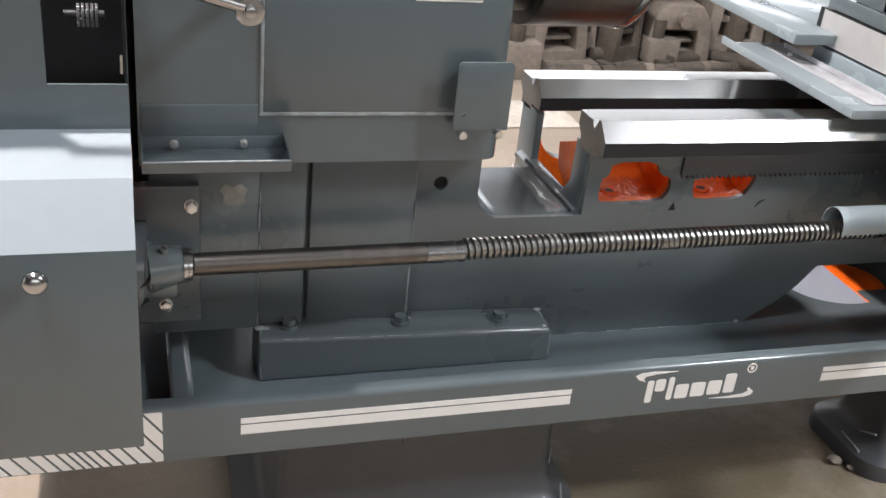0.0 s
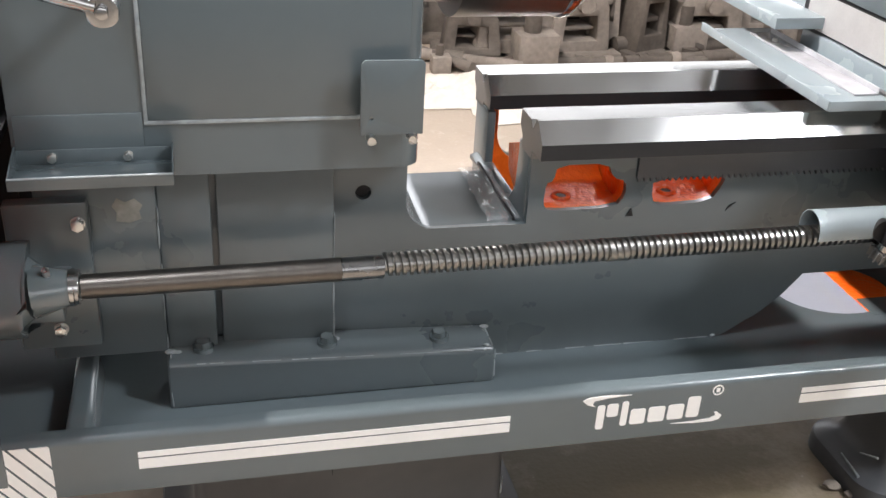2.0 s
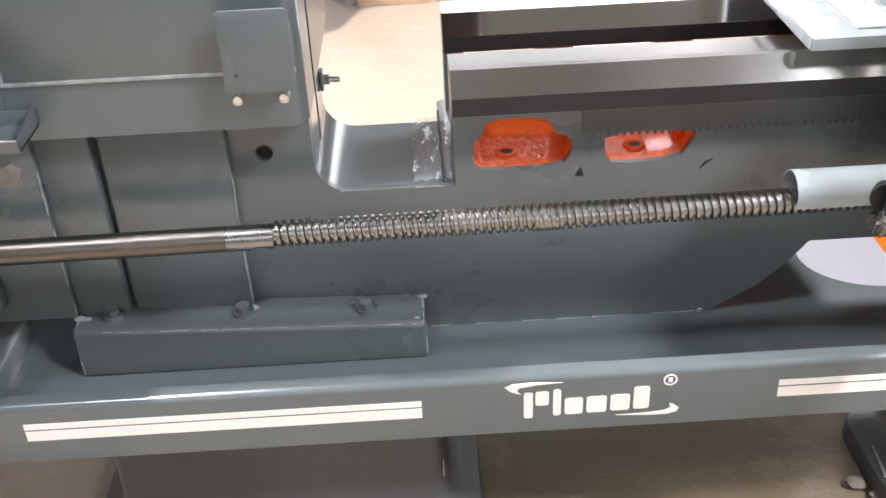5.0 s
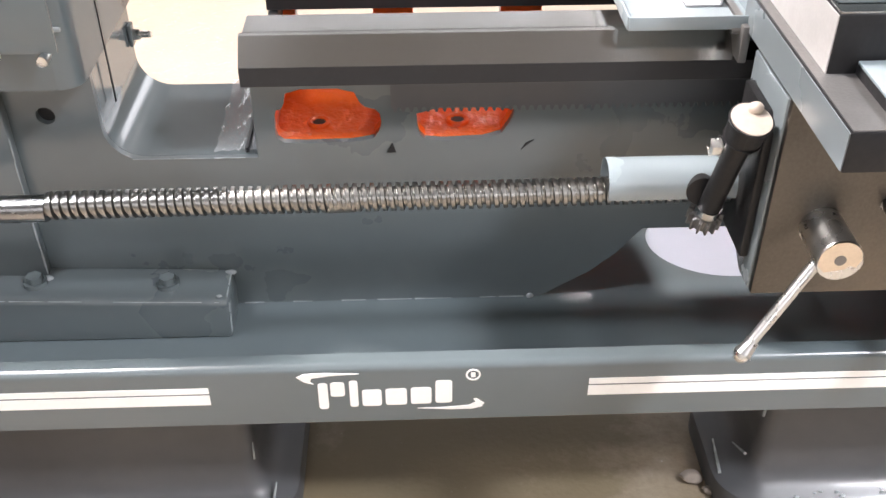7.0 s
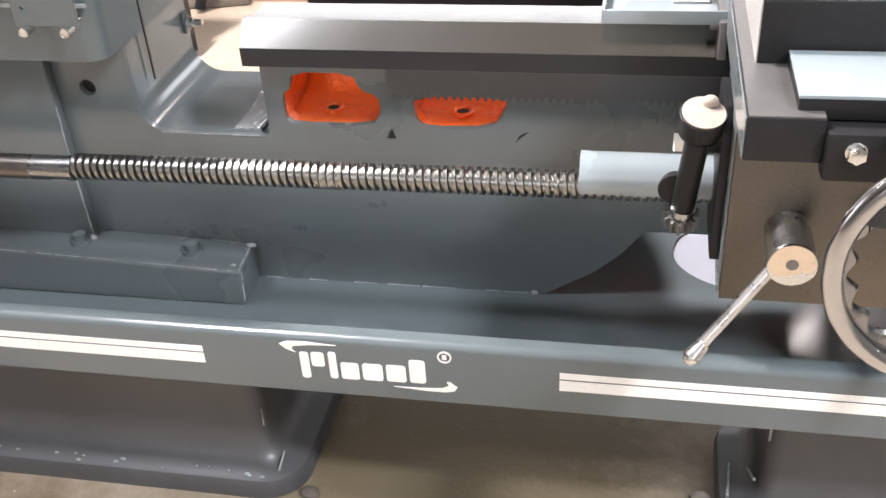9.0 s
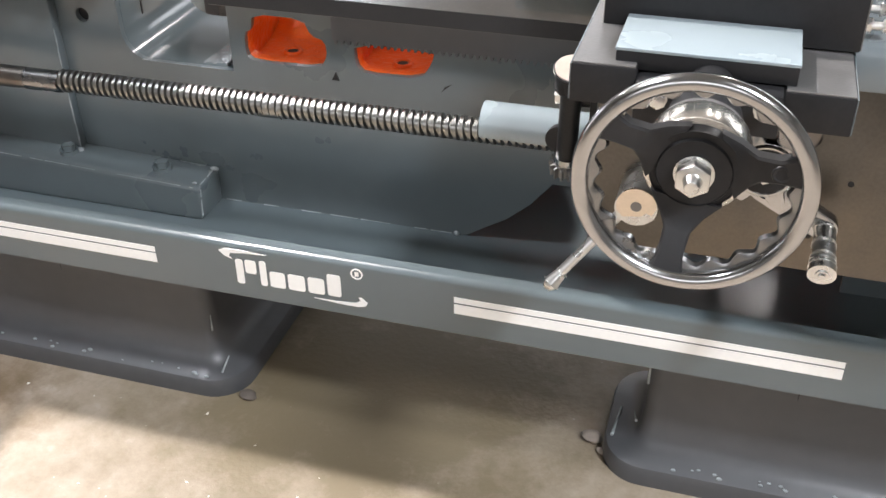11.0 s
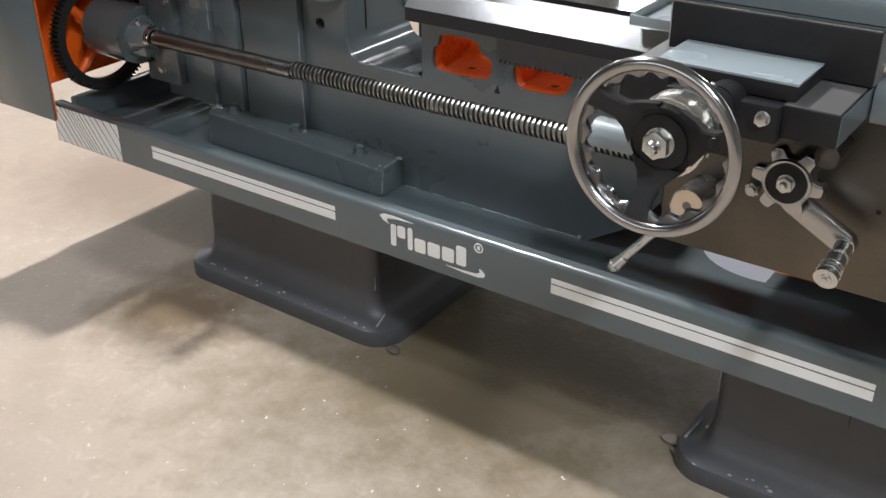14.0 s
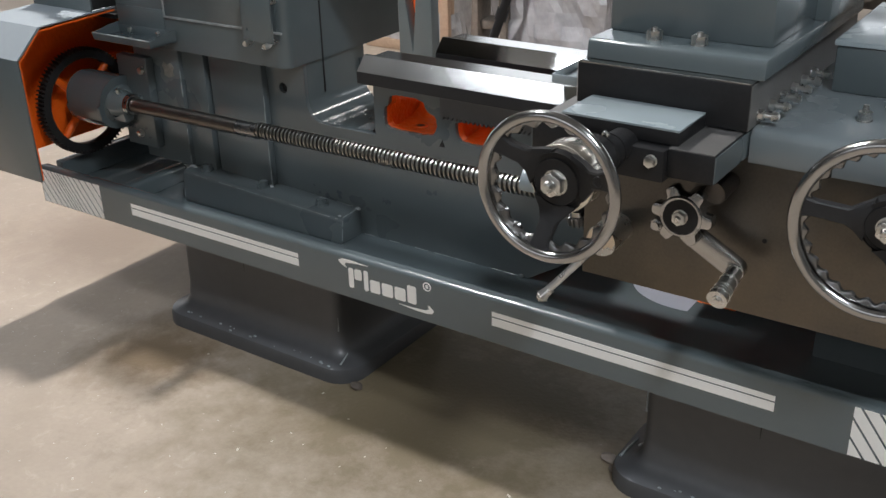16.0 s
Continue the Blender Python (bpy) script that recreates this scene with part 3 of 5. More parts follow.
def way_profile_top(y0, dz):
    """The ground top: thin shells over the slope and the flat."""
    pts = [(y0 - 0.0006, 0.8355), (y0 + 0.032, 0.8702), (y0 + 0.042, 0.8702), (y0 + 0.058, 0.8435), (y0 + 0.070, 0.8592), (y0 + 0.1286, 0.8592), (y0 + 0.128, 0.8565), (y0 + 0.071, 0.8565), (y0 + 0.058, 0.8395), (y0 + 0.041, 0.8675), (y0 + 0.033, 0.8675), (y0, 0.8335)]
    return [(u, v + dz) for u, v in pts]


for wy, dz in ((0.19, 0.0), (0.53, -0.028)):
    w = part("way", prism("x", way_profile(wy, dz), 0.716, 2.26), IRON_FACE, bed, "machined iron way")
    part("ground_top", prism("x", way_profile_top(wy, dz), 0.7165, 2.259), STEEL, w, "bright ground steel running face")
    # shade on the way's side, painted as a dull dark strip
    part("way_side", box(0.7165, 2.259, wy - 0.0015, wy, 0.806 + dz, 0.8352 + dz, 0), PAINT_MATT, w, "dark side strip, shade of the way painted in")
teeth, x = [(0.93, 0.789), (0.93, 0.744)], 0.93
while x < 2.2:
    teeth += [(x + 0.002, 0.742), (x + 0.0045, 0.734), (x + 0.0075, 0.734), (x + 0.010, 0.742)]
    x += 0.0126
teeth += [(2.21, 0.742), (2.21, 0.789)]
part("rack", prism("y", teeth, 0.2375, BY), LEG_PAINT, bed, "dark toothed rack under the front way")
# raised panels and ribs at the headstock end
part("end_pad", box(-0.14, 0.052, 0.200, BY, 0.458, 0.812, 0.004), PAINT_ROUGH, bed)
part("end_pad", box(0.052, 0.140, 0.212, BY, PF, 0.812, 0.004), PAINT_ROUGH, bed)
part("end_pad", box(0.150, 0.353, 0.222, BY, PF, 0.812, 0.004), PAINT_ROUGH, bed)
def bead(x, y, z0, z1, seed):
    """A run of thick paint along a casting edge, broken and of uneven width."""
    rng = random.Random(seed)
    z = z0
    while z < z1:
        h = rng.uniform(0.02, 0.07)
        w = rng.uniform(0.0012, 0.0028)
        part("paint_bead", ball((x + rng.uniform(-0.001, 0.001), y, z + h / 2), 1.0, w, 0.0022, h * 0.55, 10), SEAM, bed, "glossy bead of paint on the casting edge")
        z += h + rng.choice((0.0, 0.0, 0.012, 0.03))


bead(0.052, 0.200, 0.462, 0.72, 3)
bead(0.353, 0.222, 0.452, 0.70, 5)
part("patch", prism("y", [(-0.014, 0.724), (0.008, 0.720), (0.027, 0.727), (0.024, 0.740), (0.030, 0.752), (0.018, 0.764), (0.002, 0.758), (-0.010, 0.766), (-0.019, 0.752), (-0.012, 0.740)], 0.1985, 0.201), BARE, bed, "bare rubbed patch")
FOOT_TILT = 0.038
bm = prism("x", [(0.155, PF), (0.162, 0.427), (0.169, 0.434), (BY, 0.438), (BY, PF)], 0.05, 0.655, 0.006, 3)
for vert in bm.verts:
    if vert.co.z > 0.40:
        vert.co.z += (0.655 - vert.co.x) * FOOT_TILT
def edge_bead(p, q, seed, width):
    """Thick paint gathered along an edge or a joint, in broken lengths."""
    rng = random.Random(seed)
    p, q = Vector(p), Vector(q)
    length, f = (q - p).length, 0.0
    while f < length:
        h = rng.uniform(0.012, 0.06)
        a, b = p.lerp(q, f / length), p.lerp(q, min(1.0, (f + h) / length))
        w = width * rng.uniform(0.6, 1.3)
        part("paint_bead", rod(a, b, w, w * rng.uniform(0.4, 1.0), seg=8), SEAM, bed, "glossy bead of paint along an edge")
        f += h + rng.choice((0.0, 0.006, 0.02, 0.05))


edge_bead((0.665, BY - 0.001, PF + 0.001), (1.165, BY - 0.001, PF + 0.001), 11, 0.0012)
edge_bead((0.656, 0.158, PF + 0.01), (0.656, 0.165, 0.428), 12, 0.0014)
edge_bead((0.652, 0.172, 0.4345), (0.652, 0.238, 0.4375), 13, 0.0014)
edge_bead((0.10, 0.163, 0.4505), (0.64, 0.163, 0.4305), 14, 0.0009)
edge_bead((0.525, BY - 0.0005, 0.656), (0.70, BY - 0.0005, 0.655), 15, 0.0013)
edge_bead((0.0555, 0.156, PF + 0.006), (0.0515, 0.158, 0.445), 16, 0.0013)
edge_bead((0.056, 0.176, 0.4585), (0.056, 0.236, 0.461), 17, 0.0012)
part("foot_block", bm, PAINT_ROUGH, bed, "bolted cast foot of the bed")
for u in (0.113, 0.338, 0.553):
    w = 0.434 + (0.655 - u) * FOOT_TILT
    part("foot_bolt", merge(rod((u, 0.202, w), (u, 0.202, w + 0.007), 0.019, seg=20, bevel=0.002), rod((u, 0.202, w + 0.006), (u, 0.202, w + 0.018), 0.0135, seg=6, bevel=0.0015)), WET, bed, "painted-over bolt head")
for u, v, k in ((0.056, 0.197, 1.0), (0.068, 0.195, 0.7), (0.353, 0.216, 1.0), (0.345, 0.212, 0.6), (0.651, 0.236, 0.9), (0.640, 0.172, 0.5)):
    part("paint_blob", ball((u, v, 0.436 + (0.655 - u) * FOOT_TILT), 0.0075 * k, 1.5, 1.0, 0.7, 12), SEAM, bed, "glossy blob of thick paint")
part("paint_glint", ball((1.160, 0.241, 0.366), 0.0045, 1.5, 0.8, 1.2, 12), SEAM, bed, "pale glint on thick paint, built as a raised mark")
part("arrow_chip", prism("y", [(0.921, 0.660), (0.936, 0.660), (0.930, 0.677)], BY - 0.002, BY + 0.001), BLACK, bed, "small black chip mark")
part("arrow_chip", prism("y", [(1.132, 0.660), (1.140, 0.668), (1.152, 0.678), (1.139, 0.672)], BY - 0.002, BY + 0.001), BLACK, bed, "small black chip mark")

# crumpled clear film left in the gap
def film(x0, x1, y0, y1, z, rise, n, seed):
    rng = random.Random(seed)
    bm = bmesh.new()
    rows = []
    for j in range(n + 1):
        row = []
        for i in range(n + 1):
            f, g = i / n, j / n
            lift = rise * max(0, f - 0.72) ** 1.3 * 3
            row.append(bm.verts.new((x0 + (x1 - x0) * f + rng.uniform(-0.003, 0.003), y0 + (y1 - y0) * g + rng.uniform(-0.004, 0.004), z + lift + rng.uniform(0.0, 0.0042))))
        rows.append(row)
    for j in range(n):
        for i in range(n):
            q = (rows[j][i], rows[j][i + 1], rows[j + 1][i + 1], rows[j + 1][i])
            if (i + j) % 2:
                bm.faces.new(q[:3])
                bm.faces.new((q[0], q[2], q[3]))
            else:
                bm.faces.new((q[0], q[1], q[3]))
                bm.faces.new(q[1:])
    return bm


FILM = bpy.data.materials.new("clear_crumpled_film")
FILM.use_nodes = True
fb = FILM.node_tree.nodes["Principled BSDF"]
fb.inputs["Base Color"].default_value = (0.75, 0.77, 0.78, 1)
fb.inputs["Roughness"].default_value = 0.12
fb.inputs["Alpha"].default_value = 0.30
fb.inputs["Coat Weight"].default_value = 1.0
part("gap_film", film(0.650, 0.7155, 0.262, 0.505, 0.6565, 0.002, 11, 4), FILM, bed, "crumpled clear film stuck in the gap")

# ---- headstock ----
head = thing("headstock", "tall slate grey headstock casting with a raised front panel", "headstock", at=(0.17, 0.4, 0.81))
HY = 0.178
part("casting", merge(prism("z", [(-0.155, HY), (0.462, HY)] + arc(0.462, HY + 0.033, 0.033, 270, 360, 6) + [(0.495, 0.66), (-0.155, 0.66)], 0.812, 1.135, 0.0)), PAINT, head)
part("panel_bead", box(0.045, 0.052, HY - 0.004, HY + 0.002, 0.906, 1.132, 0.002), SEAM, head, "bright moulded bead of the panel")
part("panel_bead", box(0.045, 0.486, HY - 0.004, HY + 0.002, 0.901, 0.908, 0.002), SEAM, head, "bright moulded bead of the panel")
part("panel", box(0.052, 0.47, HY - 0.003, HY + 0.002, 0.908, 1.13, 0.002), PAINT, head)
part("lower_panel", box(-0.15, 0.044, HY - 0.003, HY + 0.002, 0.84, 0.922, 0.002), PAINT, head)
cover = part("cover_plate", pierced("y", [(0.384, 0.886), (0.488, 0.886), (0.488, 1.006), (0.482, 1.012), (0.390, 1.012), (0.384, 1.006)], [arc(0.402, 0.915, 0.003, 0, 360, 12)[:-1]], 0.140, 0.145, 0.0006), PAINT, head, "flat grey cover plate on stand-offs")
for u in (0.401, 0.469):
    part("standoff", merge(rod((u, 0.146, 0.885), (u, HY, 0.885), 0.006, seg=14), rod((u, 0.128, 0.880), (u, 0.146, 0.880), 0.0075, seg=14, bevel=0.002)), ZINC, head, "bright stand-off screw")
    part("standoff", rod((u, 0.146, 0.985), (u, HY, 0.985), 0.006, seg=14), ZINC, head, "bright stand-off screw")
# black plates added so the gap beside the guard stays dark
part("gap_filler", box(-0.171, -0.1555, 0.30, 0.66, 0.80, 1.2, 0.002), BLACK, head, "black filler added in the dark gap beside the guard")
part("gap_filler", box(-0.1665, -0.1415, 0.235, 0.66, 0.46, 0.7995, 0.002), BLACK, head, "black filler added in the dark gap beside the guard")
part("parting_groove", box(0.4945, 0.4965, 0.315, 0.319, 0.72, 1.13, 0), BLACK, head, "dark parting groove in the side")
# little drip tray bolted to the front
tray = part("drip_tray", merge(box(-0.152, 0.088, 0.172, 0.1745, 0.838, 0.866, 0.001), box(-0.152, 0.088, 0.085, 0.176, 0.838, 0.843, 0.001), prism("x", [(0.082, 0.838), (0.086, 0.838), (0.082, 0.858), (0.078, 0.857)], -0.152, 0.088),
                                prism("x", [(0.083, 0.838), (0.174, 0.838), (0.174, 0.872), (0.14, 0.870), (0.083, 0.858)], 0.0855, 0.088), prism("x", [(0.083, 0.838), (0.174, 0.838), (0.174, 0.872), (0.14, 0.870), (0.083, 0.858)], -0.152, -0.1495)), PAINT, head, "small bent sheet tray")
for u in (-0.097, 0.018):
    part("tray_bolt", hexagon((u, 0.172, 0.853), "-y", 0.013, 0.008), ZINC, head, "bright tray bolt")
# pale strip that paints the lit edge of the tray lip
part("tray_lip", rod((-0.151, 0.080, 0.8585), (0.087, 0.080, 0.8585), 0.0017, seg=10), SEAM, head, "lip of the tray, its lit edge painted pale")
# shift lever with a chrome end
lever = part("shift_lever", rod((-0.30, 0.09, 1.20), (0.005, 0.045, 1.125), 0.011, 0.013, bevel=0.002), CHROME, head, "chrome shift lever")
part("lever_end", merge(rod((0.012, 0.075, 1.12), (0.012, 0.035, 1.12), 0.0225, bevel=0.004), rod((0.012, 0.035, 1.12), (0.012, 0.022, 1.12), 0.010, seg=6, bevel=0.002)), CHROME, lever, "chrome lever boss with a nut")
part("lever_shaft", rod((0.012, 0.075, 1.12), (0.012, HY, 1.12), 0.014), CHROME, lever)
# spindle nose
nose = part("spindle_nose", merge(rod((0.495, 0.43, 1.20), (0.585, 0.43, 1.20), 0.165, bevel=0.006, seg=64), rod((0.585, 0.43, 1.20), (0.795, 0.43, 1.20), 0.192, 0.192, bevel=0.004, seg=64)), STEEL_TURNED, head, "dark spindle nose")
part("flange_rim", ring((0.790, 0.43, 1.20), "x", 0.182, 0.014), CHROME, nose, "bright flange rim")
part("flange_bolt", hexagon((0.802, 0.40, 1.022), "x", 0.022, 0.014), ZINC, nose, "bright flange bolt")
part("name_plate", box(0.305, 0.425, HY - 0.0045, HY - 0.003, 1.108, 1.133, 0), WHITE, head, "pale plate on the headstock front")
part("plate_field", box(0.308, 0.422, HY - 0.0052, HY - 0.0045, 1.112, 1.13, 0), BLACK, head, "dark field of the plate")
part("clamp_block", box(0.4875, 0.494, 0.474, 0.496, 0.738, 0.776, 0.002), PAINT, head, "small grey clamp block")
part("clamp_bolt", merge(rod((0.494, 0.484, 0.757), (0.524, 0.484, 0.757), 0.0055, seg=14), hexagon((0.495, 0.484, 0.757), "x", 0.016, 0.010)), ZINC, head, "bright clamp bolt")

# ---- guard at the headstock end ----
guard = thing("gear_guard", "slate grey sheet guard with an orange inside over the gears", "gear guard", at=(-0.30, 0.1, 0.48))
GX0, GX1 = -0.43, -0.167
prof = [(-0.16, 0.480), (-0.16, 0.828), (-0.078, 0.903), (0.18, 0.912)]
inner = [(y + 0.006, z - (0.004 if i > 1 else 0.0)) for i, (y, z) in enumerate(prof)]
part("front_sheet", box(GX0, GX1, -0.16, -0.154, 0.480, 0.828, 0.001), PAINT, guard)
part("hood", prism("x", prof[1:] + inner[:0:-1], GX0, GX1), HOOD, guard, "folded hood, light on its top painted pale grey")
part("lining", prism("x", [(-0.1535, 0.484), (-0.1535, 0.821), (-0.076, 0.893), (0.18, 0.9030), (0.18, 0.899), (-0.075, 0.889), (-0.149, 0.818), (-0.149, 0.484)], GX0 + 0.01, GX1 - 0.002), ORANGE, guard, "orange inside of the guard")
part("end_plate", prism("x", [(-0.153, 0.484), (-0.153, 0.820), (-0.076, 0.890), (0.55, 0.872), (0.55, 0.484)], GX0 + 0.002, GX0 + 0.010), ORANGE, guard, "orange end plate")
part("knob", merge(rod((-0.301, -0.16, 0.794), (-0.301, -0.172, 0.794), 0.008), ball((-0.301, -0.181, 0.794), 0.018, 1, 0.75, 1)), CHROME, guard, "bright round knob")
part("upper_box", pierced("y", [(GX0, 0.908), (GX1, 0.908), (GX1, 1.2), (GX0, 1.2)], [[(-0.286, 0.982), (-0.168, 0.982), (-0.168, 1.19), (-0.286, 1.19)]], 0.10, 0.106), PAINT, guard)
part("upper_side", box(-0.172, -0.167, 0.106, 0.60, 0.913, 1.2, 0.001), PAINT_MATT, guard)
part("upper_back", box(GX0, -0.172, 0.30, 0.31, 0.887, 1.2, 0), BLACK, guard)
# unseen black sheets added to shut light out of the pan end
part("upper_light_block", box(GX0, -0.172, 0.18, 0.62, 0.873, 0.887, 0.001), BLACK, guard, "added black sheet that blocks light under the upper box")
part("guard_back", box(GX0 + 0.002, -0.172, 0.60, 0.61, 0.47, 0.873, 0.001), BLACK, guard, "added black sheet behind the guard, out of view")
shaft = part("gear_shaft", rod((-0.262, 0.24, 1.052), (-0.20, 0.24, 1.052), 0.008), BLACK, guard, "dim splined shaft")
for k in range(5):
    part("gear_disc", gear_bm((-0.240 + 0.007 * k, 0.24, 1.052), "x", 0.019, 0.016, 0.004, 22, 0.008), IRON_FACE, shaft, "dim small gear")
part("hinge_pin", rod((-0.176, 0.10, 1.00), (-0.176, 0.10, 1.03), 0.0024, seg=12), CHROME, guard, "bright hinge pin")
part("hinge_pin", rod((-0.176, 0.10, 1.115), (-0.176, 0.10, 1.128), 0.0024, seg=12), CHROME, guard, "bright hinge pin")

gear = thing("change_gear", "large dark iron change gear with four spokes", "gear", at=(-0.36, 0.165, 0.60))
GC = Vector((-0.36, 0.165, 0.605))
part("toothed_rim", gear_bm(GC, "x", 0.165, 0.156, 0.03, 80, 0.133), PAINT_MATT, gear)
part("hub", rod(GC - Vector((0.025, 0, 0)), GC + Vector((0.025, 0, 0)), 0.04, bevel=0.003), PAINT_MATT, gear)
for k in range(4):
    a = radians(45 + 90 * k)
    d = Vector((0, math.cos(a), math.sin(a)))
    part("spoke", rod(GC + d * 0.03, GC + d * 0.138, 0.014, 0.011), ORANGE, gear, "orange-painted spoke")
gearbox = thing("feed_housing", "grey cylindrical feed housing with a bolted bracket", "gear housing", at=(-0.22, 0.15, 0.55))
part("drum", rod((-0.30, 0.14, 0.638), (-0.156, 0.14, 0.638), 0.080, bevel=0.008, seg=48), PAINT, gearbox)
part("neck", merge(rod((-0.158, 0.134, 0.638), (-0.140, 0.128, 0.640), 0.058, 0.044, seg=36), rod((-0.142, 0.124, 0.642), (-0.087, 0.122, 0.646), 0.044, 0.029, bevel=0.003, seg=36), prism("z", [(-0.158, 0.13), (-0.088, 0.122), (-0.088, 0.198), (-0.158, 0.198)], 0.632, 0.660, 0.005), prism("x", [(0.105, 0.592), (0.135, 0.592), (0.142, 0.632), (0.098, 0.632)], -0.158, -0.10, 0.004)), WET, gearbox, "thickly painted neck with a web")
part("flange", box(-0.185, -0.055, 0.170, 0.2, 0.50, 0.775, 0.006), PAINT_ROUGH, gearbox)
part("flange_bolt", hexagon((-0.071, 0.170, 0.738), "-y", 0.019, 0.014), ZINC, gearbox, "bright hex bolt")
part("flange_bolt", hexagon((-0.118, 0.170, 0.540), "-y", 0.019, 0.014), ZINC, gearbox, "bright hex bolt")
part("grub_screw", rod((-0.120, 0.112, 0.676), (-0.120, 0.106, 0.690), 0.006, seg=12), ZINC, gearbox, "small bright screw")

# ---- leadscrew ----
screw = thing("leadscrew", "long oiled steel leadscrew, half plain and half threaded", "leadscrew", at=(0.6, 0.122, 0.655))
SY, SZ = 0.122, 0.655
part("plain_shaft", rod((-0.07, SY, SZ), (0.352, SY, SZ), 0.0205, bevel=0.001, seg=40), STEEL_TURNED, screw, "brownish turned shaft")
part("worn_spot", rod((0.836, SY, SZ), (0.876, SY, SZ), 0.0188, 0.0184, bevel=0.002, seg=36), THREAD, screw, "bright burnished spot in the thread")
part("polished_band", rod((0.352, SY, SZ), (0.425, SY, SZ), 0.0205, bevel=0.001, seg=40), GRIP, screw, "brighter polished band")
part("collar", merge(rod((-0.088, SY, SZ), (-0.081, SY, SZ), 0.031, bevel=0.0015, seg=36), rod((-0.080, SY, SZ), (-0.074, SY, SZ), 0.029, bevel=0.0015, seg=36)), CHROME, screw, "bright double collar")


def thread(x0, x1, pitch, r0, r1, n=36):
    steps = ((0.0, r0), (0.30, r0), (0.42, r1), (0.88, r1))
    turns = int((x1 - x0) / pitch)
    bm = bmesh.new()
    cols = []
    for j in range(n + 1):
        a, col = 2 * math.pi * j / n, []
        for k in range(turns):
            for f, r in steps:
                col.append(bm.verts.new((x0 + pitch * (k + f + j / n), SY + r * math.cos(a), SZ + r * math.sin(a))))
        cols.append(col)
    for j in range(n):
        for i in range(len(cols[0]) - 1):
            bm.faces.new((cols[j][i], cols[j + 1][i], cols[j + 1][i + 1], cols[j][i + 1]))
    bmesh.ops.remove_doubles(bm, verts=bm.verts, dist=0.0001)
    return bm


screw.rotation_euler = (0, -0.0068, 0)
screw.location.z = 0.651
part("thread", merge(thread(0.42, 2.2, 0.0127, 0.0152, 0.0212), rod((0.41, SY, SZ), (2.22, SY, SZ), 0.0151, seg=32)), THREAD, screw, "square thread, bright on the crests")

# ---- carriage: saddle, cross slide and apron ----
car = thing("carriage", "lathe carriage with milled apron, black saddle wings and grey slides", "lathe carriage", at=(1.7, 0.1, 0.55))
AY = 0.0
part("apron_front", box(1.446, 2.27, AY, 0.012, 0.556, 0.868, 0.0015), APRON_STEEL, car, "milled steel apron face")
part("apron_body", prism("x", [(0.012, 0.557), (0.012, 0.867), (0.16, 0.867), (0.16, 0.62), (0.055, 0.557)], 1.443, 2.268, 0.004), MID, car, "mid grey apron body")
part("left_wing", box(1.434, 1.515, -0.195, 0.20, 0.884, 0.936, 0.0025), BLACK, car, "black saddle wing")
part("wing_top", box(1.436, 1.513, -0.193, 0.198, 0.936, 0.9375, 0), IRON_FACE, car, "scraped grey top face")
part("wing_side", box(1.4325, 1.434, -0.193, 0.198, 0.886, 0.934, 0), MID, car, "grey painted wing side")
part("right_wing", box(1.690, 1.772, -0.192, 0.20, 0.876, 0.926, 0.0025), BLACK, car, "black saddle wing")
part("wing_top", box(1.692, 1.770, -0.190, 0.198, 0.926, 0.9275, 0), IRON_FACE, car, "scraped grey top face")
part("wing_side", box(1.772, 1.7735, -0.190, 0.198, 0.878, 0.924, 0), PAINT, car, "grey painted wing side")
part("screw_bracket", box(1.515, 1.690, -0.205, -0.16, 0.868, 0.925, 0.004), BLACK, car, "black cross-screw bracket")
part("bracket_bolt", hexagon((1.545, -0.205, 0.905), "-y", 0.018, 0.011), ZINC, car, "bright hex bolt")
part("bracket_bolt", hexagon((1.668, -0.205, 0.905), "-y", 0.018, 0.011), ZINC, car, "bright hex bolt")
part("slide_end", box(1.486, 1.703, -0.178, -0.05, 0.927, 0.951, 0.002), BLACK, car, "black end of the slide")
part("chip_plate", box(1.485, 1.704, -0.179, -0.062, 0.951, 0.9555, 0.001), PALE, car, "flat blue-grey plate")
part("saddle_core", box(1.515, 1.690, -0.16, 0.60, 0.868, 0.926, 0.002), BLACK, car)
# reflected light on this wing is put into its lighter colour
part("saddle_right", prism("x", [(-0.034, 0.867), (-0.034, 0.915), (-0.028, 0.926), (-0.016, 0.931), (0.62, 0.931), (0.62, 0.867)], 1.775, 2.27, 0.003), MID, car, "right wing of the saddle, bright reflection painted mid grey")
part("saddle_left", box(1.446, 1.515, 0.20, 0.60, 0.868, 0.926, 0.004), PALE, car)
# cross slide and what stands on it
part("cross_slide", box(1.452, 1.777, -0.060, 0.62, 0.930, 1.012, 0.0025), BLACK, car, "black cross slide")
part("slide_side", box(1.4505, 1.452, -0.058, 0.60, 0.932, 1.010, 0), MILLED, car, "pale milled slide side")
part("slide_lip", box(1.453, 1.776, -0.058, -0.02, 1.012, 1.0145, 0.0005), STEEL, car, "bright milled edge")
part("slide_right", box(1.777, 1.7785, -0.058, 0.60, 0.932, 1.010, 0), IRON_FACE, car, "milled slide side")
part("compound_base", prism("x", [(-0.036, 1.0145), (-0.030, 1.046), (-0.024, 1.050), (0.60, 1.050), (0.60, 1.0145)], 1.456, 1.79, 0.003), PAINT, car, "grey compound base")
part("compound_tower", box(1.462, 1.772, 0.050, 0.42, 1.050, 1.24, 0.004), PAINT, car, "tall grey tower on the slide")
part("tower_wall", box(1.462, 1.800, 0.30, 0.52, 1.050, 1.24, 0.004), PAINT, car)
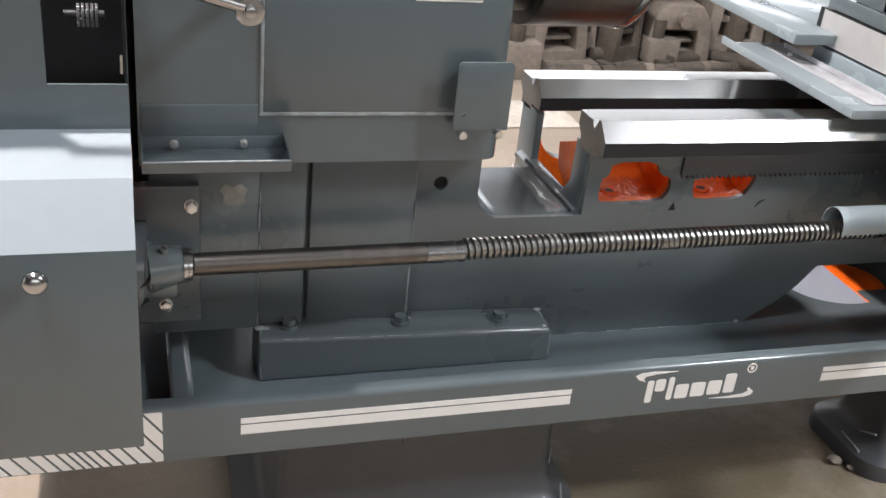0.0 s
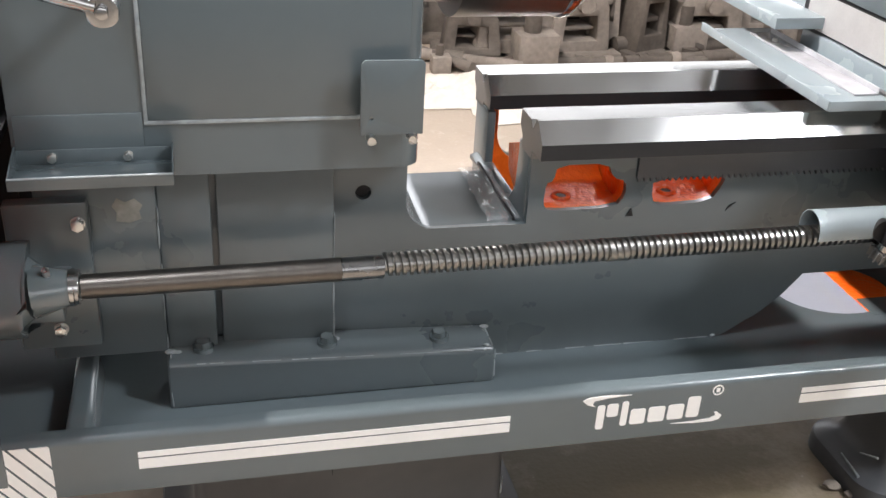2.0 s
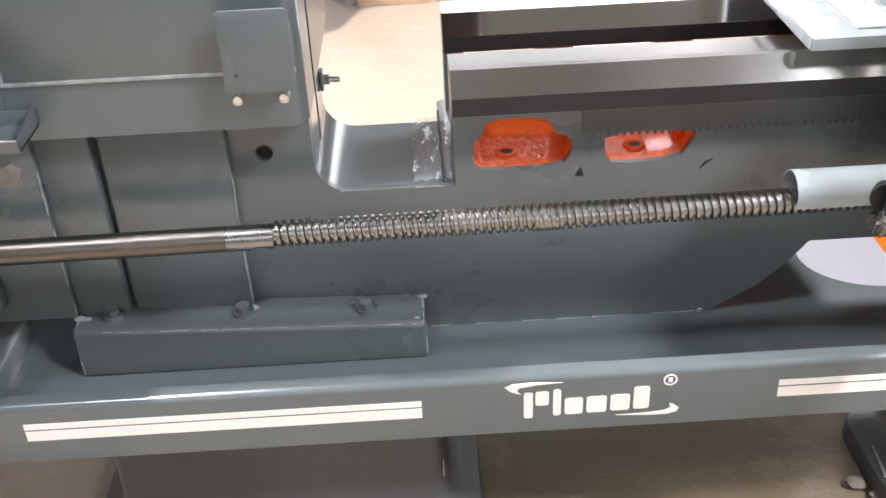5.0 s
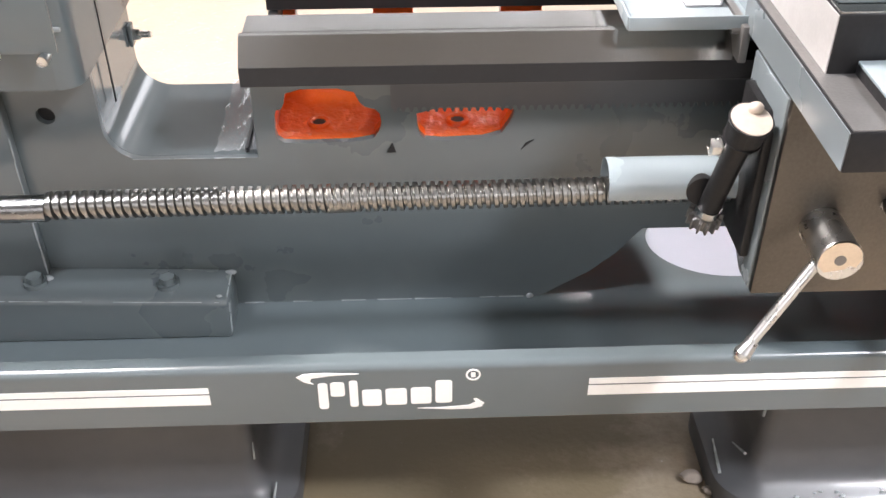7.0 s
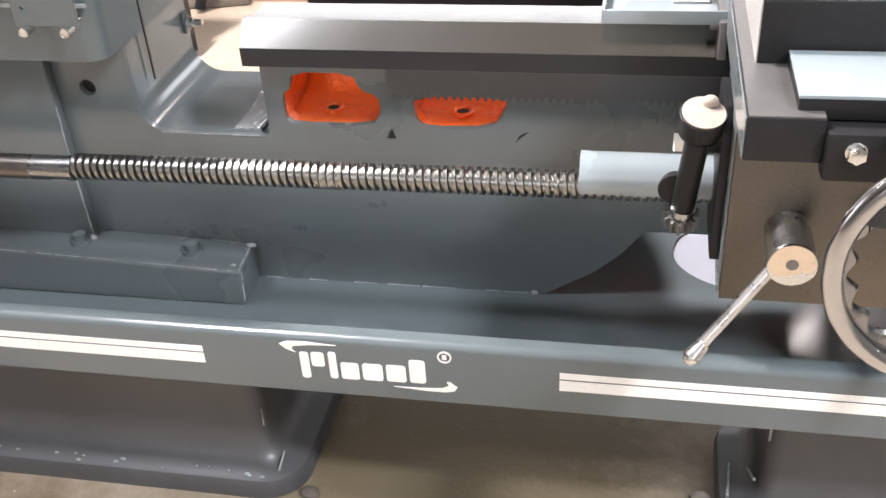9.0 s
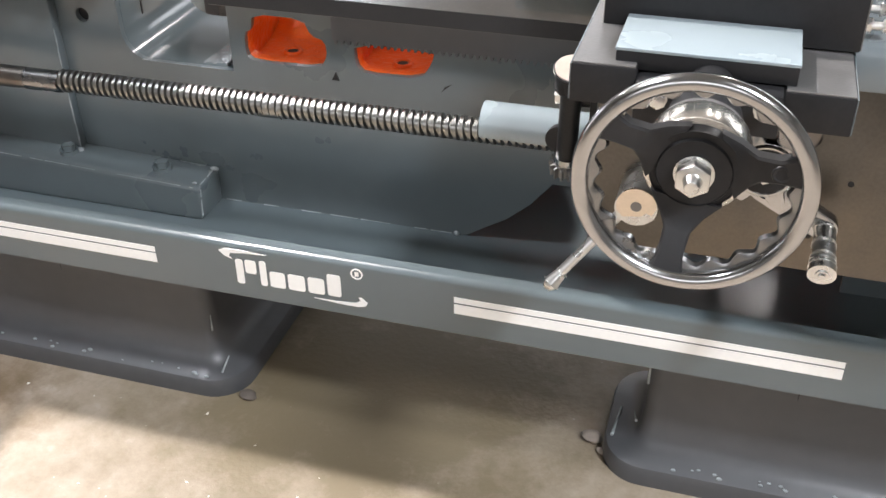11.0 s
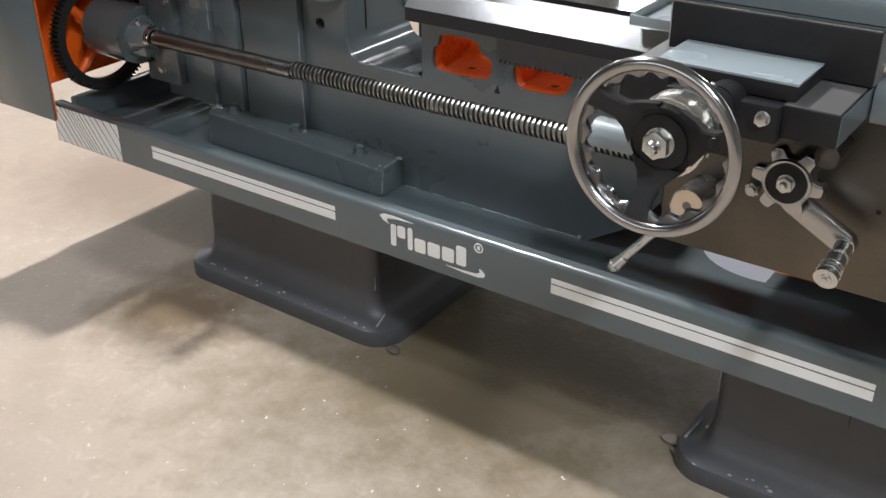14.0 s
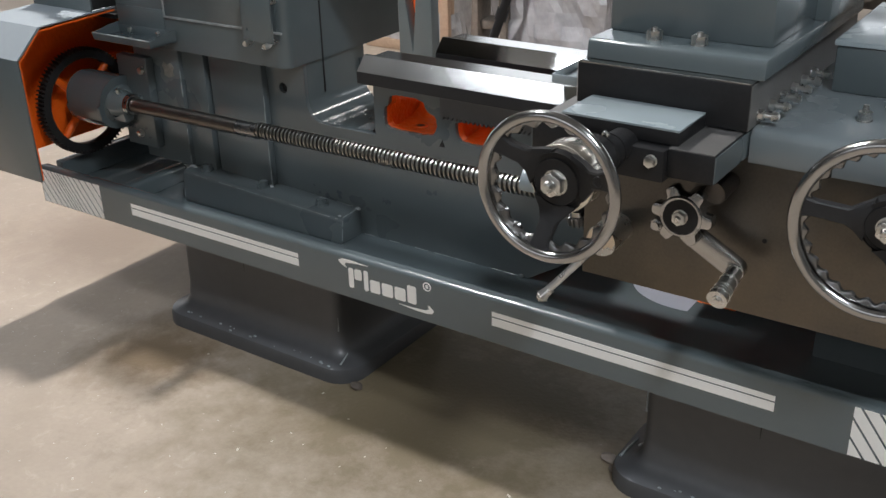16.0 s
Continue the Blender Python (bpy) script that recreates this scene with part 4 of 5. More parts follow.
for u in (1.566, 1.652):
    part("base_bolt", hexagon((u, 0.016, 1.050), "z", 0.024, 0.016, 0.006), ZINC, car, "bright hex bolt on a washer")
for k in range(6):
    v = -0.012 + 0.062 * k
    part("gib_stud", merge(rod((1.777, v, 0.950), (1.815, v, 0.950), 0.0055, seg=14), hexagon((1.779, v, 0.950), "x", 0.017, 0.010), hexagon((1.803, v, 0.950), "x", 0.015, 0.010)), ZINC, car, "bright gib stud with nuts")
for u, v in ((1.93, 0.10), (1.955, 0.20)):
    part("wing_bolt", hexagon((u, v, 0.931), "z", 0.022, 0.016, 0.012), ZINC, car, "bright hex bolt")
clamp = part("clamp_lever", merge(rod((2.02, 0.13, 0.931), (2.02, 0.13, 0.965), 0.012), rod((2.02, 0.13, 0.962), (2.12, 0.06, 0.985), 0.008, 0.006), ball((2.12, 0.06, 0.985), 0.013)), CHROME, car, "curved chrome clamp lever")
part("rear_block", box(1.83, 2.26, 0.25, 0.60, 0.931, 1.02, 0.005), PAINT, car, "grey block on the saddle")
part("block_cover", prism("x", [(0.246, 1.0205), (0.250, 1.030), (0.60, 1.036), (0.60, 1.0205)], 1.826, 2.26, 0.002), PALE, car, "pale cover plate on the block")
# sheet tray that covers the ways, and the slab over it
part("way_tray", merge(box(1.266, 1.446, 0.185, 0.72, 0.886, 0.890, 0.001), box(1.264, 1.268, 0.185, 0.72, 0.886, 0.906, 0.001), box(1.266, 1.446, 0.181, 0.185, 0.886, 0.906, 0.001)), PALE, car, "pale grey sheet tray over the ways")
part("tray_angle", merge(box(1.412, 1.416, 0.25, 0.67, 0.890, 0.905, 0.001), box(1.362, 1.416, 0.25, 0.67, 0.890, 0.894, 0.001)), PLASTIC, car, "angle strip still in clear film")
part("tray_screw", rod((1.385, 0.60, 0.894), (1.385, 0.60, 0.899), 0.006, seg=12), ZINC, car, "small bright screw")
part("slab", box(1.335, 1.452, 0.53, 0.98, 0.940, 0.966, 0.003), PALE, car, "thick pale grey slab")
part("slab", box(1.452, 1.70, 0.62, 0.98, 0.940, 0.966, 0.003), PALE, car, "thick pale grey slab")
part("way_wiper", merge(box(1.424, 1.436, 0.168, 0.30, 0.840, 0.895, 0.002), rod((1.412, 0.185, 0.884), (1.424, 0.185, 0.884), 0.006, seg=12)), IRON_FACE, car, "way wiper with a screw")
for u, v in ((1.812, 0.712), (1.770, 0.618)):
    part("dowel", rod((u, -0.0015, v), (u, 0.004, v), 0.0045, seg=16), BLACK, car, "dark dowel hole")


def handwheel(c, angles, nut, spoke_mat, parent, label, rim, tube, dish, waves):
    """Rim with finger grips, three blade arms to a set-back hub with hex nut; its axis runs to the front."""
    x, y, z = c
    h = y + dish
    w = part("handwheel", ring((x, y, z), "y", rim, tube, 96, 16), CHROME, parent, label)
    part("finger_grip", ring((x, y + 0.013, z), "y", rim - 0.006, 0.0075, 176, 10, 0.0085, waves), GRIP, w, "scalloped grip inside the rim")
    part("hub", rod((x, h + 0.020, z), (x, h - 0.002, z), 0.050, 0.047, bevel=0.004, seg=48), BLACK, w, "black turned hub")
    part("hub_ring", rod((x, h - 0.002, z), (x, h - 0.008, z), 0.041, 0.038, bevel=0.002, seg=40), BLACK, w, "black turned hub")
    for a in angles:
        a = radians(a)
        e, n = Vector((math.cos(a), 0, math.sin(a))), Vector((-math.sin(a), 0, math.cos(a)))
        bm = bmesh.new()
        rows = []
        for f, half, dy in ((0.034, 0.038, 1.1), (0.052, 0.024, 1.02), (0.066, 0.0145, 0.72), (rim - 0.026, 0.0135, 0.36), (rim - 0.012, 0.0165, 0.22), (rim - 0.003, 0.023, 0.12)):
            o = Vector((x, y + dish * dy, z)) + e * f
            rows.append([bm.verts.new(o + n * sgn * half + Vector((0, d, 0))) for sgn, d in ((-1, -0.005), (-0.82, -0.008), (0.82, -0.008), (1, -0.005), (1, 0.009), (-1, 0.009))])
        for p, q in zip(rows, rows[1:]):
            for i in range(6):
                bm.faces.new((p[i], p[(i + 1) % 6], q[(i + 1) % 6], q[i]))
        bm.faces.new(rows[0])
        bm.faces.new(rows[-1])
        part("arm", bm, spoke_mat, w, "dark blade arm of the wheel")
    if nut:
        part("nut", hexagon((x, h - 0.008, z), "-y", 0.034, 0.018, 0.014), ZINC, w, "bright hex nut on a stud")
    return w


WX, WZ = 1.604, 0.925
wheel = handwheel((WX, -0.445, WZ), (148, 16, 262), True, PAINT_MATT, car, "chrome handwheel with dark arms", 0.1135, 0.0094, 0.036, 20)
part("arm_hole", merge(ring((WX + 0.083, -0.440, WZ + 0.024), "y", 0.0075, 0.0022, 24, 8), rod((WX + 0.083, -0.4415, WZ + 0.024), (WX + 0.083, -0.436, WZ + 0.024), 0.0065, seg=16)), BLACK, wheel, "tapped hole for a grip")
dial_pts = []
for i in range(112):
    a = 2 * math.pi * i / 112
    rr = 0.0560 - 0.0007 * max(0.0, math.cos(14 * a)) ** 2
    dial_pts.append((WX + rr * math.cos(a), WZ + rr * math.sin(a)))
part("dial", prism("y", dial_pts, -0.400, -0.358, 0.0015, 2, 60), DIAL, wheel, "bright graduated dial ring with shallow grips")
part("dial_seat", rod((WX, -0.358, WZ), (WX, -0.342, WZ), 0.050, bevel=0.002, seg=48), IRON_FACE, wheel)
part("dial_body", rod((WX, -0.342, WZ), (WX, -0.290, WZ), 0.041, bevel=0.003, seg=40), BLACK, wheel)
part("screw_shaft", rod((WX, -0.290, WZ - 0.004), (WX, -0.160, WZ - 0.008), 0.027, bevel=0.003, seg=32), BLACK, wheel, "black cross-screw sleeve")
part("sleeve_collar", rod((WX, -0.262, WZ - 0.005), (WX, -0.236, WZ - 0.006), 0.031, bevel=0.002, seg=32), BLACK, wheel, "black collar on the sleeve")
part("oil_cup", merge(rod((WX, -0.249, WZ + 0.024), (WX, -0.249, WZ + 0.030), 0.007, seg=14), ball((WX, -0.249, WZ + 0.031), 0.0045)), ZINC, wheel, "small ball oiler")
wheel2 = handwheel((2.035, -0.13, 0.828), (172, 52, 292), True, PAINT_MATT, car, "large chrome apron handwheel with dark arms", 0.143, 0.0115, 0.03, 30)
part("wheel_shaft", rod((2.035, -0.07, 0.828), (2.035, 0.0, 0.828), 0.030, bevel=0.003), STEEL_TURNED, wheel2)
# feed lever
boss = part("lever_boss", rod((1.523, -0.078, 0.674), (1.523, 0.0, 0.674), 0.031, 0.030, bevel=0.003, seg=40), ZINC, car, "round bright lever boss")
part("boss_face", rod((1.523, -0.0795, 0.674), (1.523, -0.078, 0.674), 0.029, seg=40), BRASS, boss, "turned end face")
part("boss_centre", rod((1.523, -0.0802, 0.674), (1.523, -0.0795, 0.674), 0.008, seg=20), IRON_FACE, boss, "dull centre hole")
part("feed_lever", rod((1.508, -0.052, 0.656), (1.418, -0.098, 0.545), 0.0085, 0.0078), ZINC, boss, "chrome rod lever")
part("lever_end", merge(rod((1.424, -0.095, 0.550), (1.410, -0.103, 0.533), 0.009, 0.0125, bevel=0.002, seg=20), ball((1.409, -0.103, 0.532), 0.0115)), ZINC, boss, "chrome lever end")
part("shaft_stub", merge(rod((1.612, -0.026, 0.708), (1.612, 0.0, 0.708), 0.012, bevel=0.002), rod((1.612, -0.034, 0.708), (1.612, -0.026, 0.708), 0.008, bevel=0.001)), CHROME, car, "short chrome stub")
# star knob with crank
star = []
KX, KZ = 1.689, 0.771
for i in range(132):
    a = 2 * math.pi * i / 132
    rr = 0.0490 + 0.0085 * math.tanh(2.6 * (math.cos(6 * a + 0.5) - 0.15))
    star.append((KX + rr * math.cos(a), KZ + rr * math.sin(a)))
knob = part("star_knob", prism("y", star, -0.104, -0.078, 0.003, 2, 50), CHROME, car, "chrome star knob")
part("knob_lip", ring((KX, -0.104, KZ), "y", 0.0355, 0.004, 48, 10), CHROME, knob, "raised chrome lip round the face")
part("knob_face", rod((KX, -0.1065, KZ), (KX, -0.103, KZ), 0.033, bevel=0.001, seg=36), BLACK, knob, "black knob face")
part("knob_nut", hexagon((KX, -0.1065, KZ), "-y", 0.023, 0.012, 0.006), ZINC, knob, "bright hex nut")
part("knob_shaft", rod((KX, -0.078, KZ), (KX, 0.0, KZ), 0.024, bevel=0.002), CHROME, knob)
part("knob_sleeve", rod((1.734, -0.066, 0.812), (1.734, 0.0, 0.812), 0.020, bevel=0.003), STEEL_TURNED, knob, "chrome sleeve")
u, v = Vector((1.692, 0, 0.722)), Vector((1.782, 0, 0.672))
d = (v - u).normalized()
nn = Vector((-d.z, 0, d.x))
arm_pts = [((u + d * p[0] + nn * p[1]).x, (u + d * p[0] + nn * p[1]).z) for p in arc(0, 0, 0.019, 90, 270, 8)] + [((v + d * p[0] + nn * p[1]).x, (v + d * p[0] + nn * p[1]).z) for p in arc(0, 0, 0.019, 270, 450, 8)]
crank = part("crank_arm", prism("y", arm_pts, -0.068, -0.044, 0.003), CHROME, car, "flat polished crank arm")
part("crank_hole", merge(ring((u.x + 0.004, -0.0675, u.z - 0.003), "y", 0.009, 0.002, 24, 8), rod((u.x + 0.004, -0.0690, u.z - 0.003), (u.x + 0.004, -0.066, u.z - 0.003), 0.008, seg=20)), BLACK, crank, "dark bolt hole")
h0, h1 = Vector((1.784, -0.068, 0.670)), Vector((1.783, -0.146, 0.648))
part("crank_handle", rod(h0, h1, 0.0140, bevel=0.001, seg=28), ZINC, crank, "ribbed chrome crank handle")
for f0, f1, rr in ((0.0, 0.30, 0.0152), (0.36, 0.60, 0.0157), (0.64, 0.70, 0.0167), (0.74, 0.80, 0.0172), (0.84, 0.998, 0.0180)):
    part("handle_rib", rod(h0.lerp(h1, f0), h0.lerp(h1, f1), rr, bevel=0.0012, seg=28), ZINC, crank)
part("handle_screw", merge(rod(h1, h0.lerp(h1, 1.03), 0.009, seg=20), rod(h0.lerp(h1, 1.03), h0.lerp(h1, 1.06), 0.005, seg=6)), ZINC, crank, "small end screw")
# thread dial and screw guard at the side of the apron
dial = part("thread_dial", merge(rod((1.402, 0.028, 0.812), (1.390, 0.086, 0.640), 0.0165, seg=28), rod((1.404, 0.020, 0.832), (1.402, 0.032, 0.800), 0.0285, 0.026, seg=36, bevel=0.002)), BLACK, car, "black thread dial body")
part("dial_face", rod((1.4042, 0.0192, 0.8342), (1.404, 0.020, 0.832), 0.0278, seg=36), DIAL_FACE, dial, "pale turned dial face")
part("dial_nub", ball((1.412, 0.034, 0.842), 0.010, 1.1, 0.9, 0.9), DIAL_FACE, dial, "rough pale nub")
bm = gear_bm((0, 0, 0), "z", 0.026, 0.019, 0.022, 13, 0.010)
bm.transform(Matrix.Translation((1.389, 0.088, 0.632)) @ Vector((0.004, -0.058, 0.172)).to_track_quat("Z", "Y").to_matrix().to_4x4())
part("dial_gear", bm, IRON_FACE, dial, "small worm gear")
part("dial_ring", rod((1.391, 0.080, 0.658), (1.390, 0.084, 0.645), 0.0195, seg=28), CHROME, dial, "bright collar")
part("dial_arm", rod((1.385, 0.066, 0.765), (1.446, 0.075, 0.765), 0.015, bevel=0.002), PAINT_MATT, dial)
part("dial_bolt", hexagon((1.386, 0.066, 0.765), "-x", 0.022, 0.014), ZINC, dial, "bright hex bolt")
part("side_plate", prism("x", [(0.03, 0.60), (0.03, 0.80), (0.05, 0.83), (0.14, 0.83), (0.14, 0.60)], 1.430, 1.443, 0.003), BLACK, car, "black side plate")
n, shell = 20, []
for i in range(n + 1):
    a = radians(-20 + 220 * i / n)
    shell.append((0.122 + 0.036 * math.cos(a), 0.676 + 0.036 * math.sin(a)))
for i in range(n, -1, -1):
    a = radians(-20 + 220 * i / n)
    shell.append((0.122 + 0.0345 * math.cos(a), 0.676 + 0.0345 * math.sin(a)))
part("screw_guard", prism("x", shell, 1.243, 1.432), PALE, car, "pale grey half-round screw guard")
part("guard_notch", rod((1.377, 0.100, 0.680), (1.377, 0.0835, 0.680), 0.0225, seg=28), BLACK, car, "dark cut-out of the guard")

# ---- what lies and stands further back in the hall ----
def frame_casting(x, y, w, h, d, turn, label, mat):
    """An upright machine frame with a window, cross bar, feet and a boss."""
    t = thing("machine_casting", label, "casting", "raw machine castings", (x, y, 0))
    t.rotation_euler = (0, 0, radians(turn))
    t["label"] = label
    made = [("frame_plate", pierced("y", [(-w / 2, 0.0), (w / 2, 0.0), (w / 2 - 0.03, h * 0.75), (w / 2 - 0.09, h), (-w / 2 + 0.09, h), (-w / 2 + 0.03, h * 0.75)],
                                    [[(-w * 0.27, h * 0.28), (w * 0.27, h * 0.28), (w * 0.24, h * 0.62), (-w * 0.24, h * 0.62)]], -d / 2, d / 2, 0.008)),
            ("foot", box(-w / 2 - 0.04, w / 2 + 0.04, -d / 2 - 0.06, d / 2 + 0.06, 0.0, 0.05, 0.012)),
            ("cross_bar", box(-w * 0.26, w * 0.26, -d * 0.3, d * 0.3, h * 0.40, h * 0.46, 0.01)),
            ("boss", rod((0, -d / 2 - 0.05, h * 0.8), (0, d / 2 + 0.05, h * 0.8), h * 0.11, bevel=0.006))]
    for name, bm in made:
        bmesh.ops.recalc_face_normals(bm, faces=bm.faces)
        me = bpy.data.meshes.new(name)
        bm.to_mesh(me)
        bm.free()
        me.materials.append(mat)
        smooth_by_angle(me)
        ob = new(name, me)
        ob.parent = t
    return t


rng = random.Random(7)
for i, (x, y, w, h, d, turn, mat) in enumerate((
        (1.62, 3.55, 0.42, 0.42, 0.22, 4, CAST_PALE), (2.12, 3.62, 0.18, 0.62, 0.16, -8, CAST_PALE), (2.52, 3.70, 0.50, 0.55, 0.18, 6, CAST), (3.02, 3.60, 0.34, 0.60, 0.22, -14, CAST_PALE),
        (3.45, 3.85, 0.55, 0.70, 0.2, 18, CAST), (1.15, 3.95, 0.5, 0.62, 0.24, -6, CAST), (1.75, 4.25, 0.6, 0.9, 0.3, 10, CAST), (2.55, 4.35, 0.65, 1.0, 0.3, -5, CAST), (3.25, 4.5, 0.6, 1.1, 0.3, 8, CAST),
        (4.0, 4.2, 0.6, 0.9, 0.3, -12, CAST), (4.7, 4.5, 0.7, 1.2, 0.35, 10, CAST), (0.5, 4.4, 0.6, 0.9, 0.3, 5, CAST), (5.4, 4.2, 0.6, 0.8, 0.3, -6, CAST_PALE))):
    frame_casting(x, y - 0.22, w, h, d, turn, "dusty raw iron machine frame standing on the floor", mat)
for i in range(46):
    x, y = rng.uniform(1.0, 5.2), rng.uniform(3.10, 4.6)
    r = rng.uniform(0.03, 0.085)
    kind = i % 3
    t = thing("scrap_part", "dusty loose iron part lying among the castings", "scrap part", "loose iron parts", (x, y, 0))
    z = r
    if kind == 0:
        a = rng.uniform(0, 3.14)
        d = Vector((math.cos(a), math.sin(a), 0)) * rng.uniform(0.1, 0.3)
        c = Vector((x, y, z))
        part("bar", rod(c - d, c + d, r * 0.6, r * 0.5, bevel=0.004, seg=16), CAST, t)
        t.location.z = 0
    elif kind == 1:
        part("ring_body", ring((x, y, r * 0.45), "z", r * 1.3, r * 0.45, 28, 10), CAST, t)
        part("ring_hub", rod((x, y, 0), (x, y, r * 1.2), r * 0.7, bevel=0.004), CAST, t)
    else:
        part("block", box(x - r, x + r * 1.4, y - r, y + r, 0, r * 2.2, 0.008), CAST_PALE, t)
        part("stub", rod((x, y, r * 2.2), (x, y, r * 3.4), r * 0.5, bevel=0.004), CAST, t)
for x, y, w, h, d, turn, mat in ((1.42, 3.30, 0.30, 0.30, 0.20, -10, CAST), (1.95, 3.34, 0.34, 0.36, 0.22, 5, CAST_PALE), (2.32, 3.30, 0.22, 0.46, 0.14, 22, CAST), (2.66, 3.36, 0.40, 0.34, 0.20, -4, CAST_PALE), (3.10, 3.34, 0.30, 0.50, 0.16, 12, CAST), (3.48, 3.42, 0.42, 0.40, 0.2, -16, CAST), (2.20, 3.75, 0.45, 0.72, 0.24, 14, CAST), (2.92, 3.82, 0.48, 0.80, 0.24, -9, CAST_PALE)):
    frame_casting(x, y, w, h, d, turn, "dusty raw iron machine frame standing on the floor", mat)
for x0, y0, x1, y1, r0 in ((1.55, 3.16, 2.30, 3.12, 0.030), (2.15, 3.10, 3.05, 3.20, 0.036), (2.70, 3.08, 3.60, 3.02, 0.026), (1.75, 3.20, 2.05, 3.46, 0.024)):
    t = thing("iron_spindle", "dusty brown iron spindle lying on the floor", "spindle", "spindles on the floor", (x0, y0, 0))
    p, q = Vector((x0, y0, r0)), Vector((x1, y1, r0))
    part("shaft", rod(p, q, r0 * 0.8, bevel=0.003, seg=18), CAST, t)
    for k in range(5):
        f = 0.08 + 0.2 * k
        part("collar", rod(p.lerp(q, f), p.lerp(q, f + 0.05), r0 * (1.0 - 0.02 * k), bevel=0.003, seg=18), CAST_PALE if k % 2 else CAST, t)
pipe = thing("steel_pipe", "thin grey steel pipe lying on the floor", "pipe", at=(1.1, 3.3, 0))
part("tube", rod((0.70, 3.52, 0.035), (1.62, 3.05, 0.035), 0.028, bevel=0.003), CAST_PALE, pipe)
part("coupling", rod((1.28, 3.224, 0.035), (1.36, 3.183, 0.035), 0.036, bevel=0.004), CAST, pipe)


def crumpled(x0, x1, y0, y1, z, height, seed, n=28):
    bm = bmesh.new()
    rows = []
    for i in range(n):
        row = []
        for j in range(n):
            u, v = i / (n - 1), j / (n - 1)
            edge = min(u, 1 - u, v, 1 - v)
            k = noise.noise(Vector((u * 5 + seed, v * 5, seed))) + 0.5 * noise.noise(Vector((u * 13 + seed, v * 13, 1)))
            wob = 0.06 * noise.noise(Vector((u * 4, v * 4, seed + 9)))
            row.append(bm.verts.new((x0 + (x1 - x0) * (u + wob), y0 + (y1 - y0) * (v - wob), z + max(0.004, height * (0.35 + 0.6 * k) * min(1, edge * 7 + 0.1)))))
        rows.append(row)
    for i in range(n - 1):
        for j in range(n - 1):
            bm.faces.new((rows[i][j], rows[i + 1][j], rows[i + 1][j + 1], rows[i][j + 1]))
    got = bmesh.ops.extrude_face_region(bm, geom=list(bm.faces))
    bmesh.ops.translate(bm, vec=(0, 0, -0.003), verts=[v for v in got["geom"] if isinstance(v, bmesh.types.BMVert)])
    return bm


sack = thing("torn_sack", "crumpled pale torn sack lying on the floor", "sack", at=(1.15, 2.8, 0))
bm = crumpled(0.96, 1.46, 2.60, 3.05, 0.003, 0.07, 3)
for vert in bm.verts:
    # torn to a wedge that points to one side
    k = (vert.co.y - 2.60) / 0.45
    vert.co.x += 0.16 * k + 0.05 * noise.noise(Vector((k * 9, 2.0, 1.0)))
part("cloth", bm, PAPER, sack)
sheet = thing("plastic_sheet", "crumpled pale plastic sheet on the floor", "plastic sheet", at=(1.55, 2.5, 0))
part("film", crumpled(1.25, 1.75, 2.40, 2.75, 0.003, 0.05, 8), PAPER, sheet)


def wrapped(x, y, w, d, h, seed, label):
    """A machine under clear film: a folded, uneven block."""
    t = thing("wrapped_machine", label, "wrapped machine", "film-wrapped machines", (x, y, 0))
    bm = bmesh.new()
    bmesh.ops.create_cube(bm, size=1)
    bmesh.ops.subdivide_edges(bm, edges=bm.edges[:], cuts=14, use_grid_fill=True)
    for v in bm.verts:
        p = Vector((x + v.co.x * w, y + v.co.y * d, (v.co.z + 0.5) * h))
        a = noise.noise(p * 5 + Vector((seed, 0, 0))) * 0.05 + abs(noise.noise(p * 13)) * 0.035
        out = Vector((v.co.x, v.co.y, 0))
        p += out * a * 2
        if v.co.z > 0.3:
            p.z += noise.noise(p * 4) * 0.08
        v.co = p
    part("film", bm, PLASTIC, t, smooth=False)
    part("skid", box(x - w / 2 + 0.05, x + w / 2 - 0.05, y - d / 2 - 0.03, y + d / 2 + 0.03, 0.0, 0.06, 0.005), WOOD, t, "wooden skid")
    return t


wrapped(-0.06, 2.80, 0.52, 0.36, 0.95, 2.0, "machine wrapped in crumpled clear film")
wrapped(0.62, 3.35, 0.5, 0.5, 0.9, 5.0, "machine wrapped in crumpled clear film")
wrapped(-1.35, 3.4, 0.6, 0.6, 1.1, 9.0, "machine wrapped in crumpled clear film")
board = thing("plywood_board", "narrow bare plywood board standing by the machines", "board", at=(-0.53, 2.4, 0))
part("panel", box(-0.565, -0.515, 2.38, 2.41, 0, 0.95, 0.003), WOOD, board)
part("batten", box(-0.60, -0.515, 2.41, 2.44, 0.42, 0.50, 0.003), WOOD, board)
frame_casting(-0.42, 2.66, 0.22, 0.8, 0.2, 12, "dusty raw iron machine frame standing on the floor", CAST_PALE)
bar = thing("iron_bar", "dark iron bar leaning against a wrapped machine", "bar", at=(-0.30, 2.5, 0))
part("shank", rod((-0.42, 2.46, 0.02), (-0.16, 2.58, 0.85), 0.022, bevel=0.003), BLACK, bar)
part("collar", rod((-0.30, 2.515, 0.40), (-0.285, 2.522, 0.45), 0.030, bevel=0.003), BLACK, bar)
column = thing("machine_column", "grey machine column with an orange recess", "machine column", at=(-0.44, 2.0, 0))
part("post", pierced("y", [(-0.53, 0.0), (-0.34, 0.0), (-0.345, 0.9), (-0.525, 0.9)], [[(-0.452, 0.34), (-0.425, 0.62), (-0.420, 0.85), (-0.505, 0.85), (-0.490, 0.60)]], 2.0, 2.06, 0.004), PAINT, column)
